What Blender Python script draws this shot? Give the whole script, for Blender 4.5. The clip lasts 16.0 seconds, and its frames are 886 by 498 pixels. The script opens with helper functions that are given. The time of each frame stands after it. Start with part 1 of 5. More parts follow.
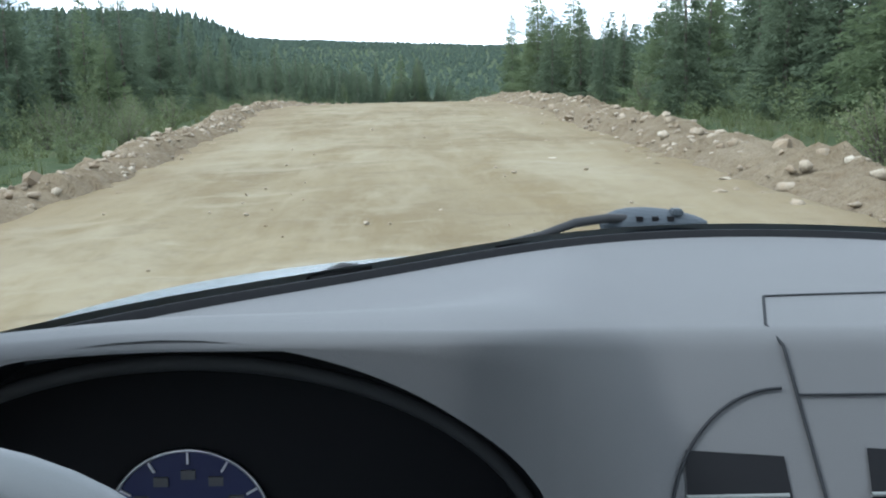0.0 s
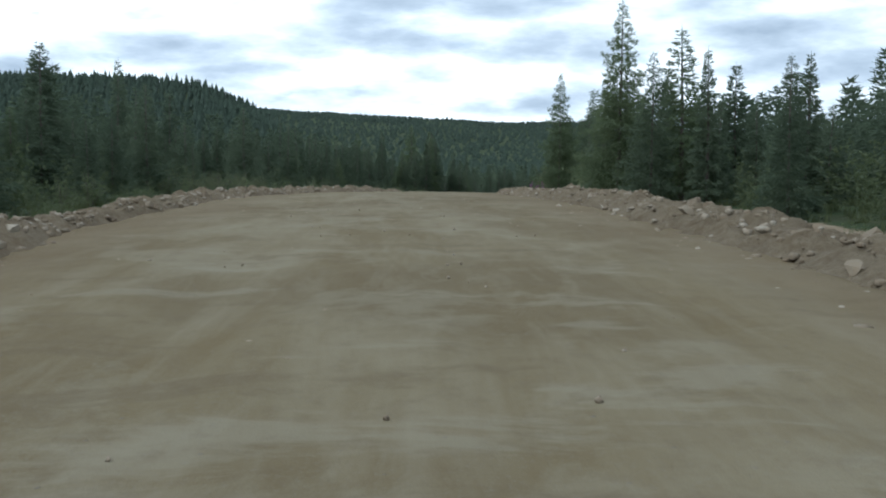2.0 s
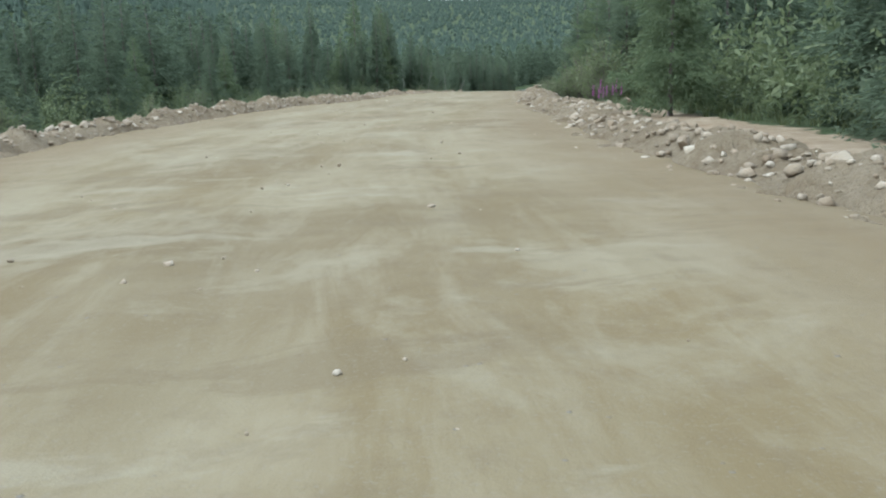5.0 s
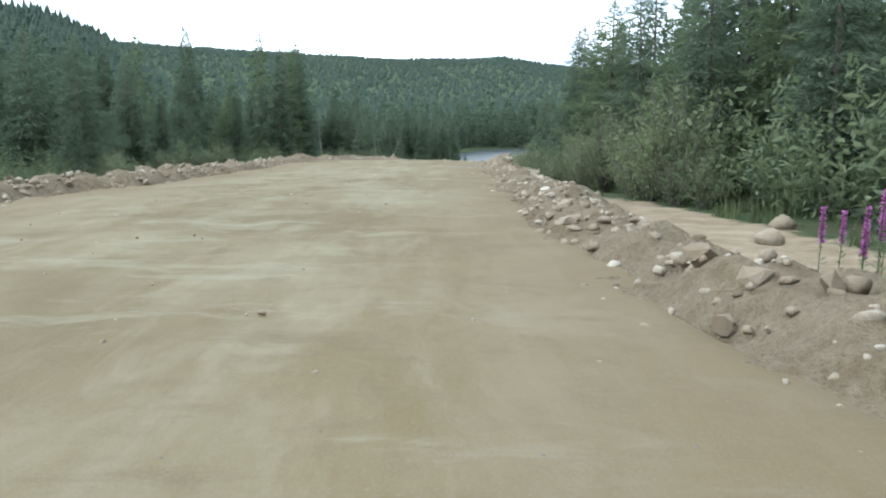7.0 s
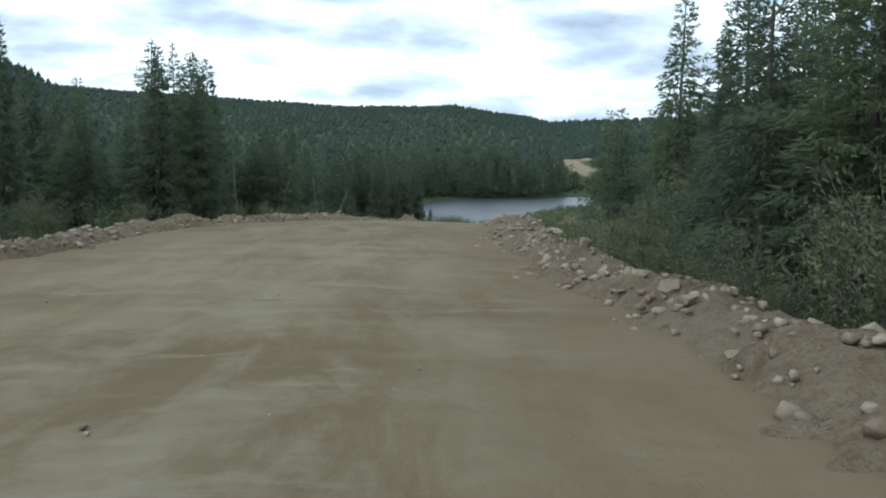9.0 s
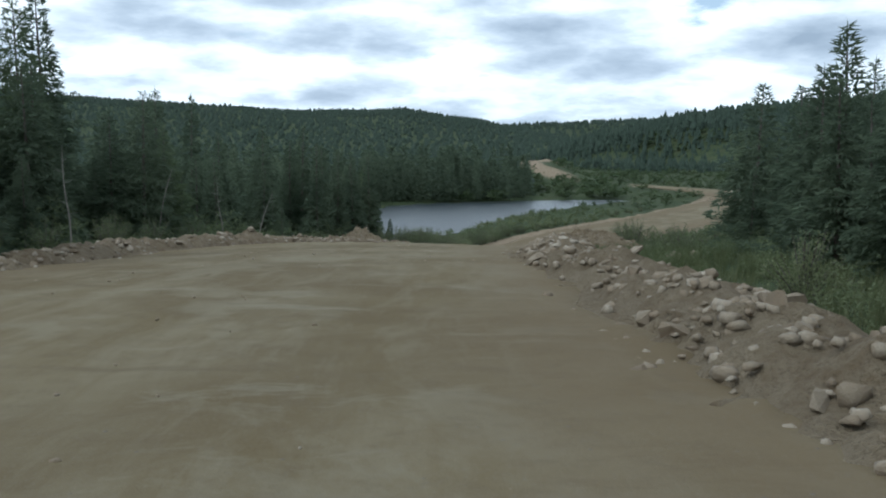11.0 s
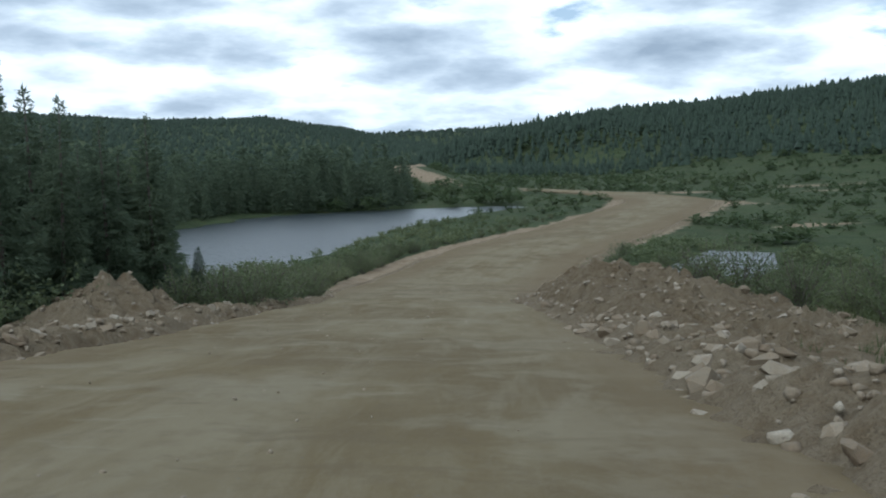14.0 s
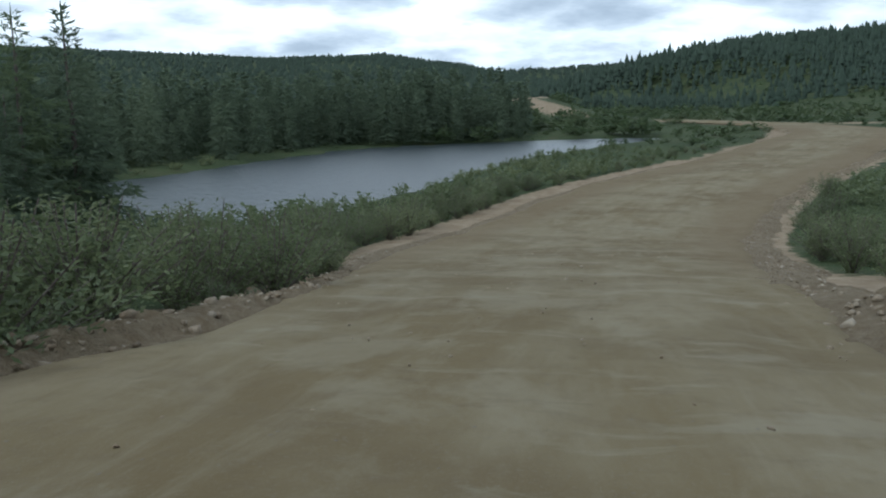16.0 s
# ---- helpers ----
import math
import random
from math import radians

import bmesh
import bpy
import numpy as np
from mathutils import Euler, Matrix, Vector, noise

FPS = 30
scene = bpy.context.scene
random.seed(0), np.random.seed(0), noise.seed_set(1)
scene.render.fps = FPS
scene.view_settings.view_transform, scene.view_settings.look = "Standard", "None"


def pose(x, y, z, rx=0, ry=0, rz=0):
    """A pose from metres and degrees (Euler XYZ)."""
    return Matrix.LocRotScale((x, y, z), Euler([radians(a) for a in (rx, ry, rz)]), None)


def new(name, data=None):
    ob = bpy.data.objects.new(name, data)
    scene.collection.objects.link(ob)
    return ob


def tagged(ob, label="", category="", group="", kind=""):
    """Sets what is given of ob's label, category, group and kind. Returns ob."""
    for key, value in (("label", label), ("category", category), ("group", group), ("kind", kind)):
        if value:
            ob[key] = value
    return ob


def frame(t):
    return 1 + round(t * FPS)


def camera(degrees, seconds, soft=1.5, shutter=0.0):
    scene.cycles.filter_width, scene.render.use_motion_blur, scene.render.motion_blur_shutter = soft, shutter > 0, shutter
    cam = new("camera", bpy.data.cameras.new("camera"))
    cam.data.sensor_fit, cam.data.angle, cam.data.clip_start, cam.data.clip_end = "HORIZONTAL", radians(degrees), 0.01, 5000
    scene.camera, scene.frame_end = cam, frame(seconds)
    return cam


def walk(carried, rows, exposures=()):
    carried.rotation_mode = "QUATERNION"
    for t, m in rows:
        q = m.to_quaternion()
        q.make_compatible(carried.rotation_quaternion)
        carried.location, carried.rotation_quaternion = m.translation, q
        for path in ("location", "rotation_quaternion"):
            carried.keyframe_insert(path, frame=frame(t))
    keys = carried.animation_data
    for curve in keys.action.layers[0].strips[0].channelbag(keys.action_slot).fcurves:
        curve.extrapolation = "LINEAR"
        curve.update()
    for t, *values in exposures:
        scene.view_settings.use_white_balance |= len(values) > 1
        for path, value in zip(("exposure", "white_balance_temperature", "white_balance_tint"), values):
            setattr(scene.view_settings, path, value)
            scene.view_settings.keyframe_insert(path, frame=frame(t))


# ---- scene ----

# ---------------------------------------------------------------- camera and its walk
cam = camera(50.0, 16.0, soft=2.0)
PATH = [
    (0, 0.01, 0.00, 1.30, 79.90, 1.55, -3.33),
    (0.5, 0.16, 5.10, 1.36, 83.50, 0.04, -4.95),
    (1, 0.29, 10.21, 1.43, 83.15, -0.66, -4.96),
    (1.5, 0.38, 15.34, 1.48, 83.82, -0.73, -4.29),
    (2, 0.42, 20.52, 1.54, 84.37, -0.13, -2.70),
    (2.5, 0.38, 25.75, 1.59, 82.24, -0.36, -2.38),
    (3, 0.34, 31.02, 1.63, 83.00, 0.11, -0.39),
    (3.5, 0.37, 36.31, 1.63, 80.90, 1.40, -1.03),
    (4, 0.53, 41.61, 1.60, 79.92, 1.40, -2.91),
    (4.2, 0.65, 43.73, 1.57, 78.09, 1.87, -4.12),
    (5.2, 1.62, 54.29, 1.35, 77.29, 2.15, -5.88),
    (6.3, 3.06, 65.93, 0.98, 76.86, 2.44, -7.71),
    (6.5, 3.32, 68.05, 0.91, 77.92, 2.42, -7.13),
    (7, 3.94, 73.36, 0.74, 80.76, -0.10, -9.48),
    (7.5, 4.54, 78.66, 0.57, 84.08, -0.55, -11.38),
    (8, 5.16, 83.94, 0.38, 83.25, -0.39, -11.61),
    (8.5, 5.81, 89.17, 0.17, 82.33, -0.76, -12.45),
    (8.7, 6.09, 91.24, 0.07, 83.40, -0.66, -12.30),
    (9.7, 7.68, 101.50, -0.48, 83.80, -0.40, -13.46),
    (10.8, 9.75, 112.59, -1.08, 84.14, -0.05, -14.75),
    (11, 10.17, 114.60, -1.17, 83.93, -0.11, -15.50),
    (11.5, 11.26, 119.61, -1.39, 83.87, 1.12, -17.96),
    (12, 12.44, 124.60, -1.61, 84.00, 0.48, -18.60),
    (12.5, 13.75, 129.53, -1.86, 83.77, 0.01, -19.44),
    (13, 15.19, 134.38, -2.18, 83.61, 0.35, -21.09),
    (13.5, 16.76, 139.21, -2.56, 82.85, 0.31, -22.06),
    (14, 18.45, 144.07, -2.99, 84.48, 0.72, -23.63),
    (14.5, 20.24, 149.00, -3.46, 81.95, -1.56, -21.93),
    (15, 22.16, 153.88, -3.99, 82.66, 0.95, -19.21),
    (15.5, 24.19, 158.63, -4.62, 81.64, -0.58, -18.96),
    (16, 26.30, 163.30, -5.29, 80.98, 0.97, -16.43),
]
EXPOSURES = [(0, 1.6), (0.5, 1.0), (1.0, 0.5), (3.0, 0.27), (3.4, 0.80), (4.2, 1.35), (6.5, 1.7), (7.0, 1.55), (7.6, 0.95),
             (8.7, 0.5), (10.8, 0.2), (16.0, 0.15)]
walk(cam, [(t, pose(*p)) for t, *p in PATH], [(t, e - 0.24, 5480, 3) for t, e in EXPOSURES])

# ---------------------------------------------------------------- world and sun
SUN_EL, SUN_AZ = 45.0, 250.0      # degrees; azimuth clockwise from +y
sun = new("sun", bpy.data.lights.new("sun", "SUN"))
sun.data.energy, sun.data.angle, sun.data.color = 1.5, radians(10), (1.0, 0.96, 0.9)
sun.rotation_euler = (radians(90 - SUN_EL), 0, radians(180 - SUN_AZ))


class Nodes:
    """Short hand for building a node tree."""

    def __init__(self, tree):
        self.tree = tree
        tree.nodes.clear()

    def add(self, kind, inputs=None, **props):
        n = self.tree.nodes.new(kind)
        for k, v in props.items():
            if k == "blend":
                n.blend_type = v
            elif k == "op":
                n.operation = v
            elif k == "dtype":
                n.data_type = v
            elif k == "sky":
                n.sky_type = v
            elif k == "uv":
                n.uv_map = v
            elif k == "attr":
                n.attribute_name = v
        for k, v in (inputs or {}).items():
            if hasattr(v, "is_output"):
                self.tree.links.new(v, n.inputs[k])
            else:
                n.inputs[k].default_value = v
        return n

    def noise(self, vec, scale, detail=4.0, rough=0.55, distort=0.0):
        return self.add("ShaderNodeTexNoise", {"Vector": vec, "Scale": scale, "Detail": detail, "Roughness": rough, "Distortion": distort}).outputs["Fac"]

    def ramp(self, fac, *stops):
        n = self.add("ShaderNodeValToRGB", {"Fac": fac})
        e = n.color_ramp.elements
        while len(e) < len(stops):
            e.new(0.5)
        for el, (p, c) in zip(e, stops):
            el.position, el.color = p, (*c, 1.0) if len(c) == 3 else c
        return n.outputs["Color"]

    def mix(self, fac, a, b, blend="MIX"):
        n = self.add("ShaderNodeMix", dtype="RGBA", blend=blend)
        for k, v in ((0, fac), (6, a), (7, b)):
            if hasattr(v, "is_output"):
                self.tree.links.new(v, n.inputs[k])
            else:
                n.inputs[k].default_value = (*v, 1.0) if isinstance(v, tuple) and len(v) == 3 else v
        return n.outputs[2]

    def math(self, op, a, b=0.0):
        n = self.add("ShaderNodeMath", op=op)
        for k, v in ((0, a), (1, b)):
            if hasattr(v, "is_output"):
                self.tree.links.new(v, n.inputs[k])
            else:
                n.inputs[k].default_value = v
        return n.outputs[0]


def g3(v):
    return (v, v, v)


world = bpy.data.worlds.new("cloudy_sky")
world.use_nodes = True
scene.world = world
N = Nodes(world.node_tree)
sky = N.add("ShaderNodeTexSky", sky="NISHITA")
sky.sun_disc, sky.sun_elevation, sky.sun_rotation = False, radians(SUN_EL), radians(SUN_AZ)
sky_col = N.add("ShaderNodeVectorMath", {0: sky.outputs[0], 3: 0.11}, op="SCALE").outputs[0]
coord = N.add("ShaderNodeTexCoord").outputs["Generated"]
sep = N.add("ShaderNodeSeparateXYZ", {0: coord})
# heaped clouds on a high plane, so that they draw together towards the horizon; each is shaded by what lies above it
def cloud(lift):
    up = N.math("ADD", N.math("MAXIMUM", sep.outputs[2], 0.0), 0.30 + lift)
    flat = N.add("ShaderNodeCombineXYZ", {0: N.math("DIVIDE", sep.outputs[0], up), 1: N.math("DIVIDE", sep.outputs[1], up), 2: N.math("MULTIPLY", sep.outputs[2], 5.0)}).outputs[0]
    big, small = N.noise(flat, 1.6, 2.0, 0.5), N.noise(flat, 5.5, 6.0, 0.6, 0.1)
    swirl = N.add("ShaderNodeTexNoise", {"Vector": flat, "Scale": 4.0, "Detail": 4.0}).outputs["Color"]
    bent = N.add("ShaderNodeVectorMath", {0: flat, 1: N.add("ShaderNodeVectorMath", {0: swirl, 3: 0.35}, op="SCALE").outputs[0]}, op="ADD")
    puff = N.add("ShaderNodeTexVoronoi", {"Vector": bent.outputs[0], "Scale": 3.4}).outputs["Distance"]
    sum_ = N.math("ADD", N.math("MULTIPLY", big, 0.46), N.math("MULTIPLY", small, 0.30))
    return N.math("ADD", sum_, N.math("MULTIPLY", N.math("SUBTRACT", 0.96, puff), 0.24))


body, above = cloud(0.0), cloud(0.022)
mask = N.ramp(body, (0.33, g3(0.0)), (0.39, g3(1.0)))
shade = N.ramp(above, (0.38, (1.4, 1.4, 1.4)), (0.455, (1.13, 1.15, 1.17)), (0.50, (0.88, 0.915, 0.955)), (0.56, (0.66, 0.71, 0.775)), (0.66, (0.43, 0.485, 0.56)))
low = N.ramp(sep.outputs[2], (0.0, g3(1.0)), (0.30, g3(0.0)))
sky_white = N.mix(N.math("MULTIPLY", low, 0.6), sky_col, (1.0, 1.03, 1.08))
col = N.mix(mask, sky_white, shade)
bg = N.add("ShaderNodeBackground", {"Color": col, "Strength": 1.0})
out = N.add("ShaderNodeOutputWorld", {0: bg.outputs[0]})

# ---------------------------------------------------------------- materials


def material(name, build, rough=0.9, metal=0.0, spec=0.3, thin=0.0):
    m = bpy.data.materials.new(name)
    m.use_nodes = True
    n = Nodes(m.node_tree)
    bsdf = n.add("ShaderNodeBsdfPrincipled", {"Roughness": rough, "Metallic": metal, "Specular IOR Level": spec})
    colour, height, dist, strength = build(n)
    if thin:                                         # leaves let part of the light through
        glow = n.add("ShaderNodeVectorMath", {0: colour, 3: 1.5}, op="SCALE").outputs[0]
        back = n.add("ShaderNodeBsdfTranslucent", {"Color": glow})
        both = n.add("ShaderNodeMixShader", {0: thin, 1: bsdf.outputs[0], 2: back.outputs[0]})
        n.add("ShaderNodeOutputMaterial", {0: both.outputs[0]})
    else:
        n.add("ShaderNodeOutputMaterial", {0: bsdf.outputs[0]})
    m.node_tree.links.new(colour, bsdf.inputs["Base Color"])
    if height is not None:
        b = n.add("ShaderNodeBump", {"Height": height, "Distance": dist, "Strength": strength})
        m.node_tree.links.new(b.outputs[0], bsdf.inputs["Normal"])
    return m


def position(n):
    return n.add("ShaderNodeNewGeometry").outputs["Position"]


def m_road(n):
    p = position(n)
    uv = n.add("ShaderNodeUVMap", uv="lane").outputs[0]
    streak = n.add("ShaderNodeMapping", {0: uv, 3: (0.60, 0.10, 1.0)}).outputs[0]
    fine = n.add("ShaderNodeMapping", {0: uv, 3: (2.2, 0.35, 1.0)}).outputs[0]
    a = n.noise(streak, 1.0, 8.0, 0.68, 0.25)
    b = n.noise(fine, 1.0, 7.0, 0.68, 0.5)
    patch = n.noise(n.add("ShaderNodeMapping", {0: uv, 3: (0.50, 0.36, 1.0)}).outputs[0], 1.0, 9.0, 0.66, 0.35)
    bars = n.noise(n.add("ShaderNodeMapping", {0: uv, 3: (0.34, 0.95, 1.0)}).outputs[0], 1.0, 8.0, 0.68, 0.3)
    damp = n.noise(p, 0.16, 5.0, 0.6, 0.5)
    grit = n.noise(p, 38.0, 4.0, 0.75)
    mott = n.noise(p, 3.5, 5.0, 0.7)
    peb = n.add("ShaderNodeTexVoronoi", {"Vector": p, "Scale": 16.0})
    side = n.add("ShaderNodeSeparateXYZ", {0: uv}).outputs[0]
    c = n.mix(n.ramp(a, (0.38, g3(0.0)), (0.60, g3(1.0))), (0.125, 0.095, 0.048), (0.173, 0.144, 0.090))
    c = n.mix(n.ramp(damp, (0.47, g3(0.0)), (0.60, g3(0.75))), c, (0.103, 0.076, 0.037))
    c = n.mix(n.ramp(b, (0.50, g3(0.0)), (0.66, g3(0.4))), c, (0.196, 0.167, 0.112))
    c = n.mix(n.ramp(patch, (0.53, g3(0.0)), (0.60, g3(0.42))), c, (0.201, 0.175, 0.121))
    c = n.mix(n.ramp(bars, (0.36, g3(0.5)), (0.43, g3(0.0))), c, (0.106, 0.081, 0.045))
    c = n.mix(n.ramp(bars, (0.57, g3(0.0)), (0.63, g3(0.4))), c, (0.216, 0.192, 0.140))
    rim = n.math("ADD", n.math("ABSOLUTE", side), n.math("MULTIPLY", n.math("SUBTRACT", a, 0.5), 3.0))
    c = n.mix(n.ramp(n.math("MULTIPLY", rim, 0.2), (0.55, g3(0.0)), (0.95, g3(0.7))), c, (0.123, 0.089, 0.048))
    c = n.mix(n.ramp(mott, (0.30, g3(0.35)), (0.5, g3(0.0))), c, (0.094, 0.071, 0.041))
    c = n.mix(n.ramp(grit, (0.28, g3(0.6)), (0.46, g3(0.0)), (0.60, g3(0.0)), (0.78, g3(0.45))), c, (0.163, 0.143, 0.110))
    stone = n.ramp(peb.outputs["Distance"], (0.14, g3(1.0)), (0.24, g3(0.0)))
    pick = n.ramp(peb.outputs["Color"], (0.86, g3(0.0)), (0.90, g3(0.7)))
    c = n.mix(n.math("MULTIPLY", stone, pick), c, (0.119, 0.108, 0.098))
    h = n.math("ADD", n.math("MULTIPLY", grit, 0.4), n.math("ADD", n.math("MULTIPLY", patch, 0.6), n.math("MULTIPLY", n.math("MULTIPLY", stone, pick), 0.5)))
    return c, h, 0.03, 0.7


def m_gravel(n):
    p = position(n)
    a, b, c0 = n.noise(p, 0.6, 5.0, 0.6), n.noise(p, 6.0, 4.0, 0.65), n.noise(p, 30.0, 3.0, 0.7)
    c = n.mix(n.ramp(a, (0.35, g3(0.0)), (0.65, g3(1.0))), (0.142, 0.102, 0.058), (0.208, 0.163, 0.104))
    c = n.mix(n.ramp(b, (0.35, g3(0.0)), (0.7, g3(0.7))), c, (0.275, 0.228, 0.158))
    c = n.mix(n.ramp(c0, (0.28, g3(0.75)), (0.5, g3(0.0))), c, (0.11, 0.082, 0.052))
    return c, n.math("ADD", b, n.math("MULTIPLY", c0, 0.7)), 0.14, 1.0


def m_forest_floor(n):
    p = position(n)
    a, b, d = n.noise(p, 0.12, 5.0, 0.6), n.noise(p, 1.7, 5.0, 0.65), n.noise(p, 14.0, 4.0, 0.7)
    c = n.mix(n.ramp(a, (0.35, g3(0.0)), (0.68, g3(1.0))), (0.026, 0.040, 0.017), (0.050, 0.068, 0.028))
    c = n.mix(n.ramp(b, (0.42, g3(0.0)), (0.72, g3(0.8))), c, (0.055, 0.064, 0.030))
    dry = n.noise(p, 0.3, 6.0, 0.7)
    c = n.mix(n.ramp(dry, (0.52, g3(0.0)), (0.62, g3(0.7))), c, (0.060, 0.062, 0.032))
    c = n.mix(n.ramp(dry, (0.34, g3(0.8)), (0.44, g3(0.0))), c, (0.022, 0.034, 0.014))
    c = n.mix(n.ramp(d, (0.3, g3(0.6)), (0.5, g3(0.0))), c, (0.025, 0.030, 0.014))
    earth = n.add("ShaderNodeAttribute", attr="bare").outputs["Fac"]
    e = n.mix(n.ramp(b, (0.3, g3(0.0)), (0.7, g3(1.0))), (0.155, 0.11, 0.066), (0.265, 0.215, 0.152))
    e = n.mix(n.ramp(d, (0.3, g3(0.6)), (0.5, g3(0.0))), e, (0.15, 0.11, 0.075))
    edge = n.math("ADD", earth, n.math("MULTIPLY", n.math("SUBTRACT", b, 0.5), 1.1))
    c = n.mix(n.ramp(edge, (0.42, g3(0.0)), (0.58, g3(1.0))), c, e)
    return c, n.math("ADD", b, n.math("MULTIPLY", d, 0.3)), 0.15, 0.8


def leafy(lo, mid, hi, scale=2.5):
    def build(n):
        p = position(n)
        a, b = n.noise(p, scale, 4.0, 0.6), n.noise(p, scale * 9, 2.0, 0.6)
        r = n.add("ShaderNodeObjectInfo").outputs["Random"]
        isl = n.add("ShaderNodeNewGeometry").outputs["Random Per Island"]
        c = n.mix(n.ramp(a, (0.32, g3(0.0)), (0.68, g3(1.0))), lo, mid)
        c = n.mix(n.math("MULTIPLY", isl, 0.55), c, hi)
        c = n.mix(n.math("MULTIPLY", r, 0.5), c, lo)
        c = n.mix(n.ramp(b, (0.3, g3(0.5)), (0.55, g3(0.0))), c, lo)
        clump = n.noise(p, 0.5, 3.0, 0.6)
        c = n.mix(n.ramp(clump, (0.36, g3(0.7)), (0.52, g3(0.0))), c, lo)
        stand = n.noise(p, 0.022, 3.0, 0.6)
        c = n.mix(n.ramp(stand, (0.52, g3(0.0)), (0.68, g3(0.45))), c, hi)
        return c, None, 0.02, 0.5
    return build


def m_bark(n):
    p = position(n)
    s = n.add("ShaderNodeMapping", {0: p, 3: (1.0, 1.0, 0.25)}).outputs[0]
    a = n.noise(s, 24.0, 5.0, 0.7)
    return n.ramp(a, (0.3, (0.05, 0.04, 0.032)), (0.55, (0.13, 0.11, 0.095)), (0.75, (0.24, 0.22, 0.20))), a, 0.02, 0.8


def m_stone(n):
    p = position(n)
    r = n.add("ShaderNodeObjectInfo").outputs["Random"]
    isl = n.add("ShaderNodeNewGeometry").outputs["Random Per Island"]
    v = n.math("FRACT", n.math("ADD", r, isl))
    c = n.ramp(v, (0.0, (0.15, 0.115, 0.075)), (0.4, (0.21, 0.172, 0.12)), (0.8, (0.285, 0.242, 0.18)), (1.0, (0.36, 0.32, 0.25)))
    a, b = n.noise(p, 5.0, 4.0, 0.65), n.noise(p, 45.0, 3.0, 0.7)
    c = n.mix(n.ramp(a, (0.35, g3(0.6)), (0.6, g3(0.0))), c, (0.20, 0.145, 0.09))
    c = n.mix(n.ramp(b, (0.3, g3(0.4)), (0.5, g3(0.0))), c, (0.13, 0.115, 0.1))
    return c, n.math("ADD", a, n.math("MULTIPLY", b, 0.4)), 0.04, 0.8


MAT = {
    "road": material("dry_gravel_road", m_road, 0.95, spec=0.15),
    "gravel": material("loose_gravel", m_gravel, 0.95, spec=0.15),
    "ground": material("forest_floor", m_forest_floor, 0.95, spec=0.1),
    "spruce": material("spruce_needles", leafy((0.058, 0.079, 0.050), (0.104, 0.132, 0.082), (0.150, 0.178, 0.110)), 0.75, spec=0.15, thin=0.42),
    "larch": material("larch_needles", leafy((0.074, 0.098, 0.052), (0.118, 0.148, 0.076), (0.158, 0.184, 0.098)), 0.75, spec=0.15, thin=0.48),
    "woods": material("far_spruce", leafy((0.024, 0.037, 0.026), (0.036, 0.053, 0.036), (0.046, 0.064, 0.044), 0.3), 0.8, spec=0.15),
    "leaf": material("shrub_leaves", leafy((0.066, 0.086, 0.040), (0.122, 0.148, 0.070), (0.184, 0.200, 0.098)), 0.65, spec=0.3, thin=0.4),
    "brush": material("dull_brush_leaves", leafy((0.036, 0.056, 0.024), (0.078, 0.105, 0.046), (0.145, 0.160, 0.085), 0.35), 0.7, spec=0.2, thin=0.42),
    "willow": material("willow_leaves", leafy((0.092, 0.112, 0.052), (0.155, 0.182, 0.086), (0.220, 0.232, 0.122)), 0.65, spec=0.3, thin=0.4),
    "grass": material("grass_blades", leafy((0.060, 0.076, 0.030), (0.100, 0.116, 0.050), (0.155, 0.152, 0.080)), 0.6, spec=0.2, thin=0.4),
    "bark": material("grey_bark", m_bark, 0.9, spec=0.2),
    "stone": material("granite_stone", m_stone, 0.85, spec=0.3),
}


def m_water():
    m = bpy.data.materials.new("pond_water")
    m.use_nodes = True
    n = Nodes(m.node_tree)
    p = position(n)
    s = n.add("ShaderNodeMapping", {0: p, 3: (1.0, 0.35, 1.0)}).outputs[0]
    h = n.noise(s, 1.6, 5.0, 0.65, 0.4)
    b = n.add("ShaderNodeBump", {"Height": h, "Distance": 0.35, "Strength": 0.6})
    bsdf = n.add("ShaderNodeBsdfPrincipled", {"Base Color": (0.030, 0.037, 0.040, 1), "Roughness": 0.28, "IOR": 1.333, "Specular IOR Level": 0.5, "Normal": b.outputs[0]})
    n.add("ShaderNodeOutputMaterial", {0: bsdf.outputs[0]})
    return m


MAT["water"] = m_water()

# ---------------------------------------------------------------- mesh helpers
rng = np.random.default_rng(7)


def mesh_from(name, verts, faces, mat, smooth=False):
    """A mesh from arrays: verts (n, 3), faces (m, 3) or (m, 4)."""
    verts, faces = np.asarray(verts, np.float32), np.asarray(faces, np.int32)
    me = bpy.data.meshes.new(name)
    k = faces.shape[1]
    me.vertices.add(len(verts))
    me.vertices.foreach_set("co", verts.ravel())
    me.loops.add(faces.size)
    me.loops.foreach_set("vertex_index", faces.ravel())
    me.polygons.add(len(faces))
    me.polygons.foreach_set("loop_start", np.arange(0, faces.size, k, dtype=np.int32))
    me.polygons.foreach_set("loop_total", np.full(len(faces), k, np.int32))
    if smooth:
        me.polygons.foreach_set("use_smooth", np.ones(len(faces), bool))
    me.materials.append(mat)
    me.update(calc_edges=True)
    return me


def empty(name, m=None):
    ob = new(name)
    ob.empty_display_size = 0.2
    if m is not None:
        ob.matrix_basis = m
    return ob


def child(name, me, parent, label=""):
    ob = new(name, me)
    ob.parent = parent
    if label:
        ob["label"] = label
    return ob


def smooth(a, b, x):
    t = np.clip((x - a) / (b - a), 0, 1)
    return t * t * (3 - 2 * t)


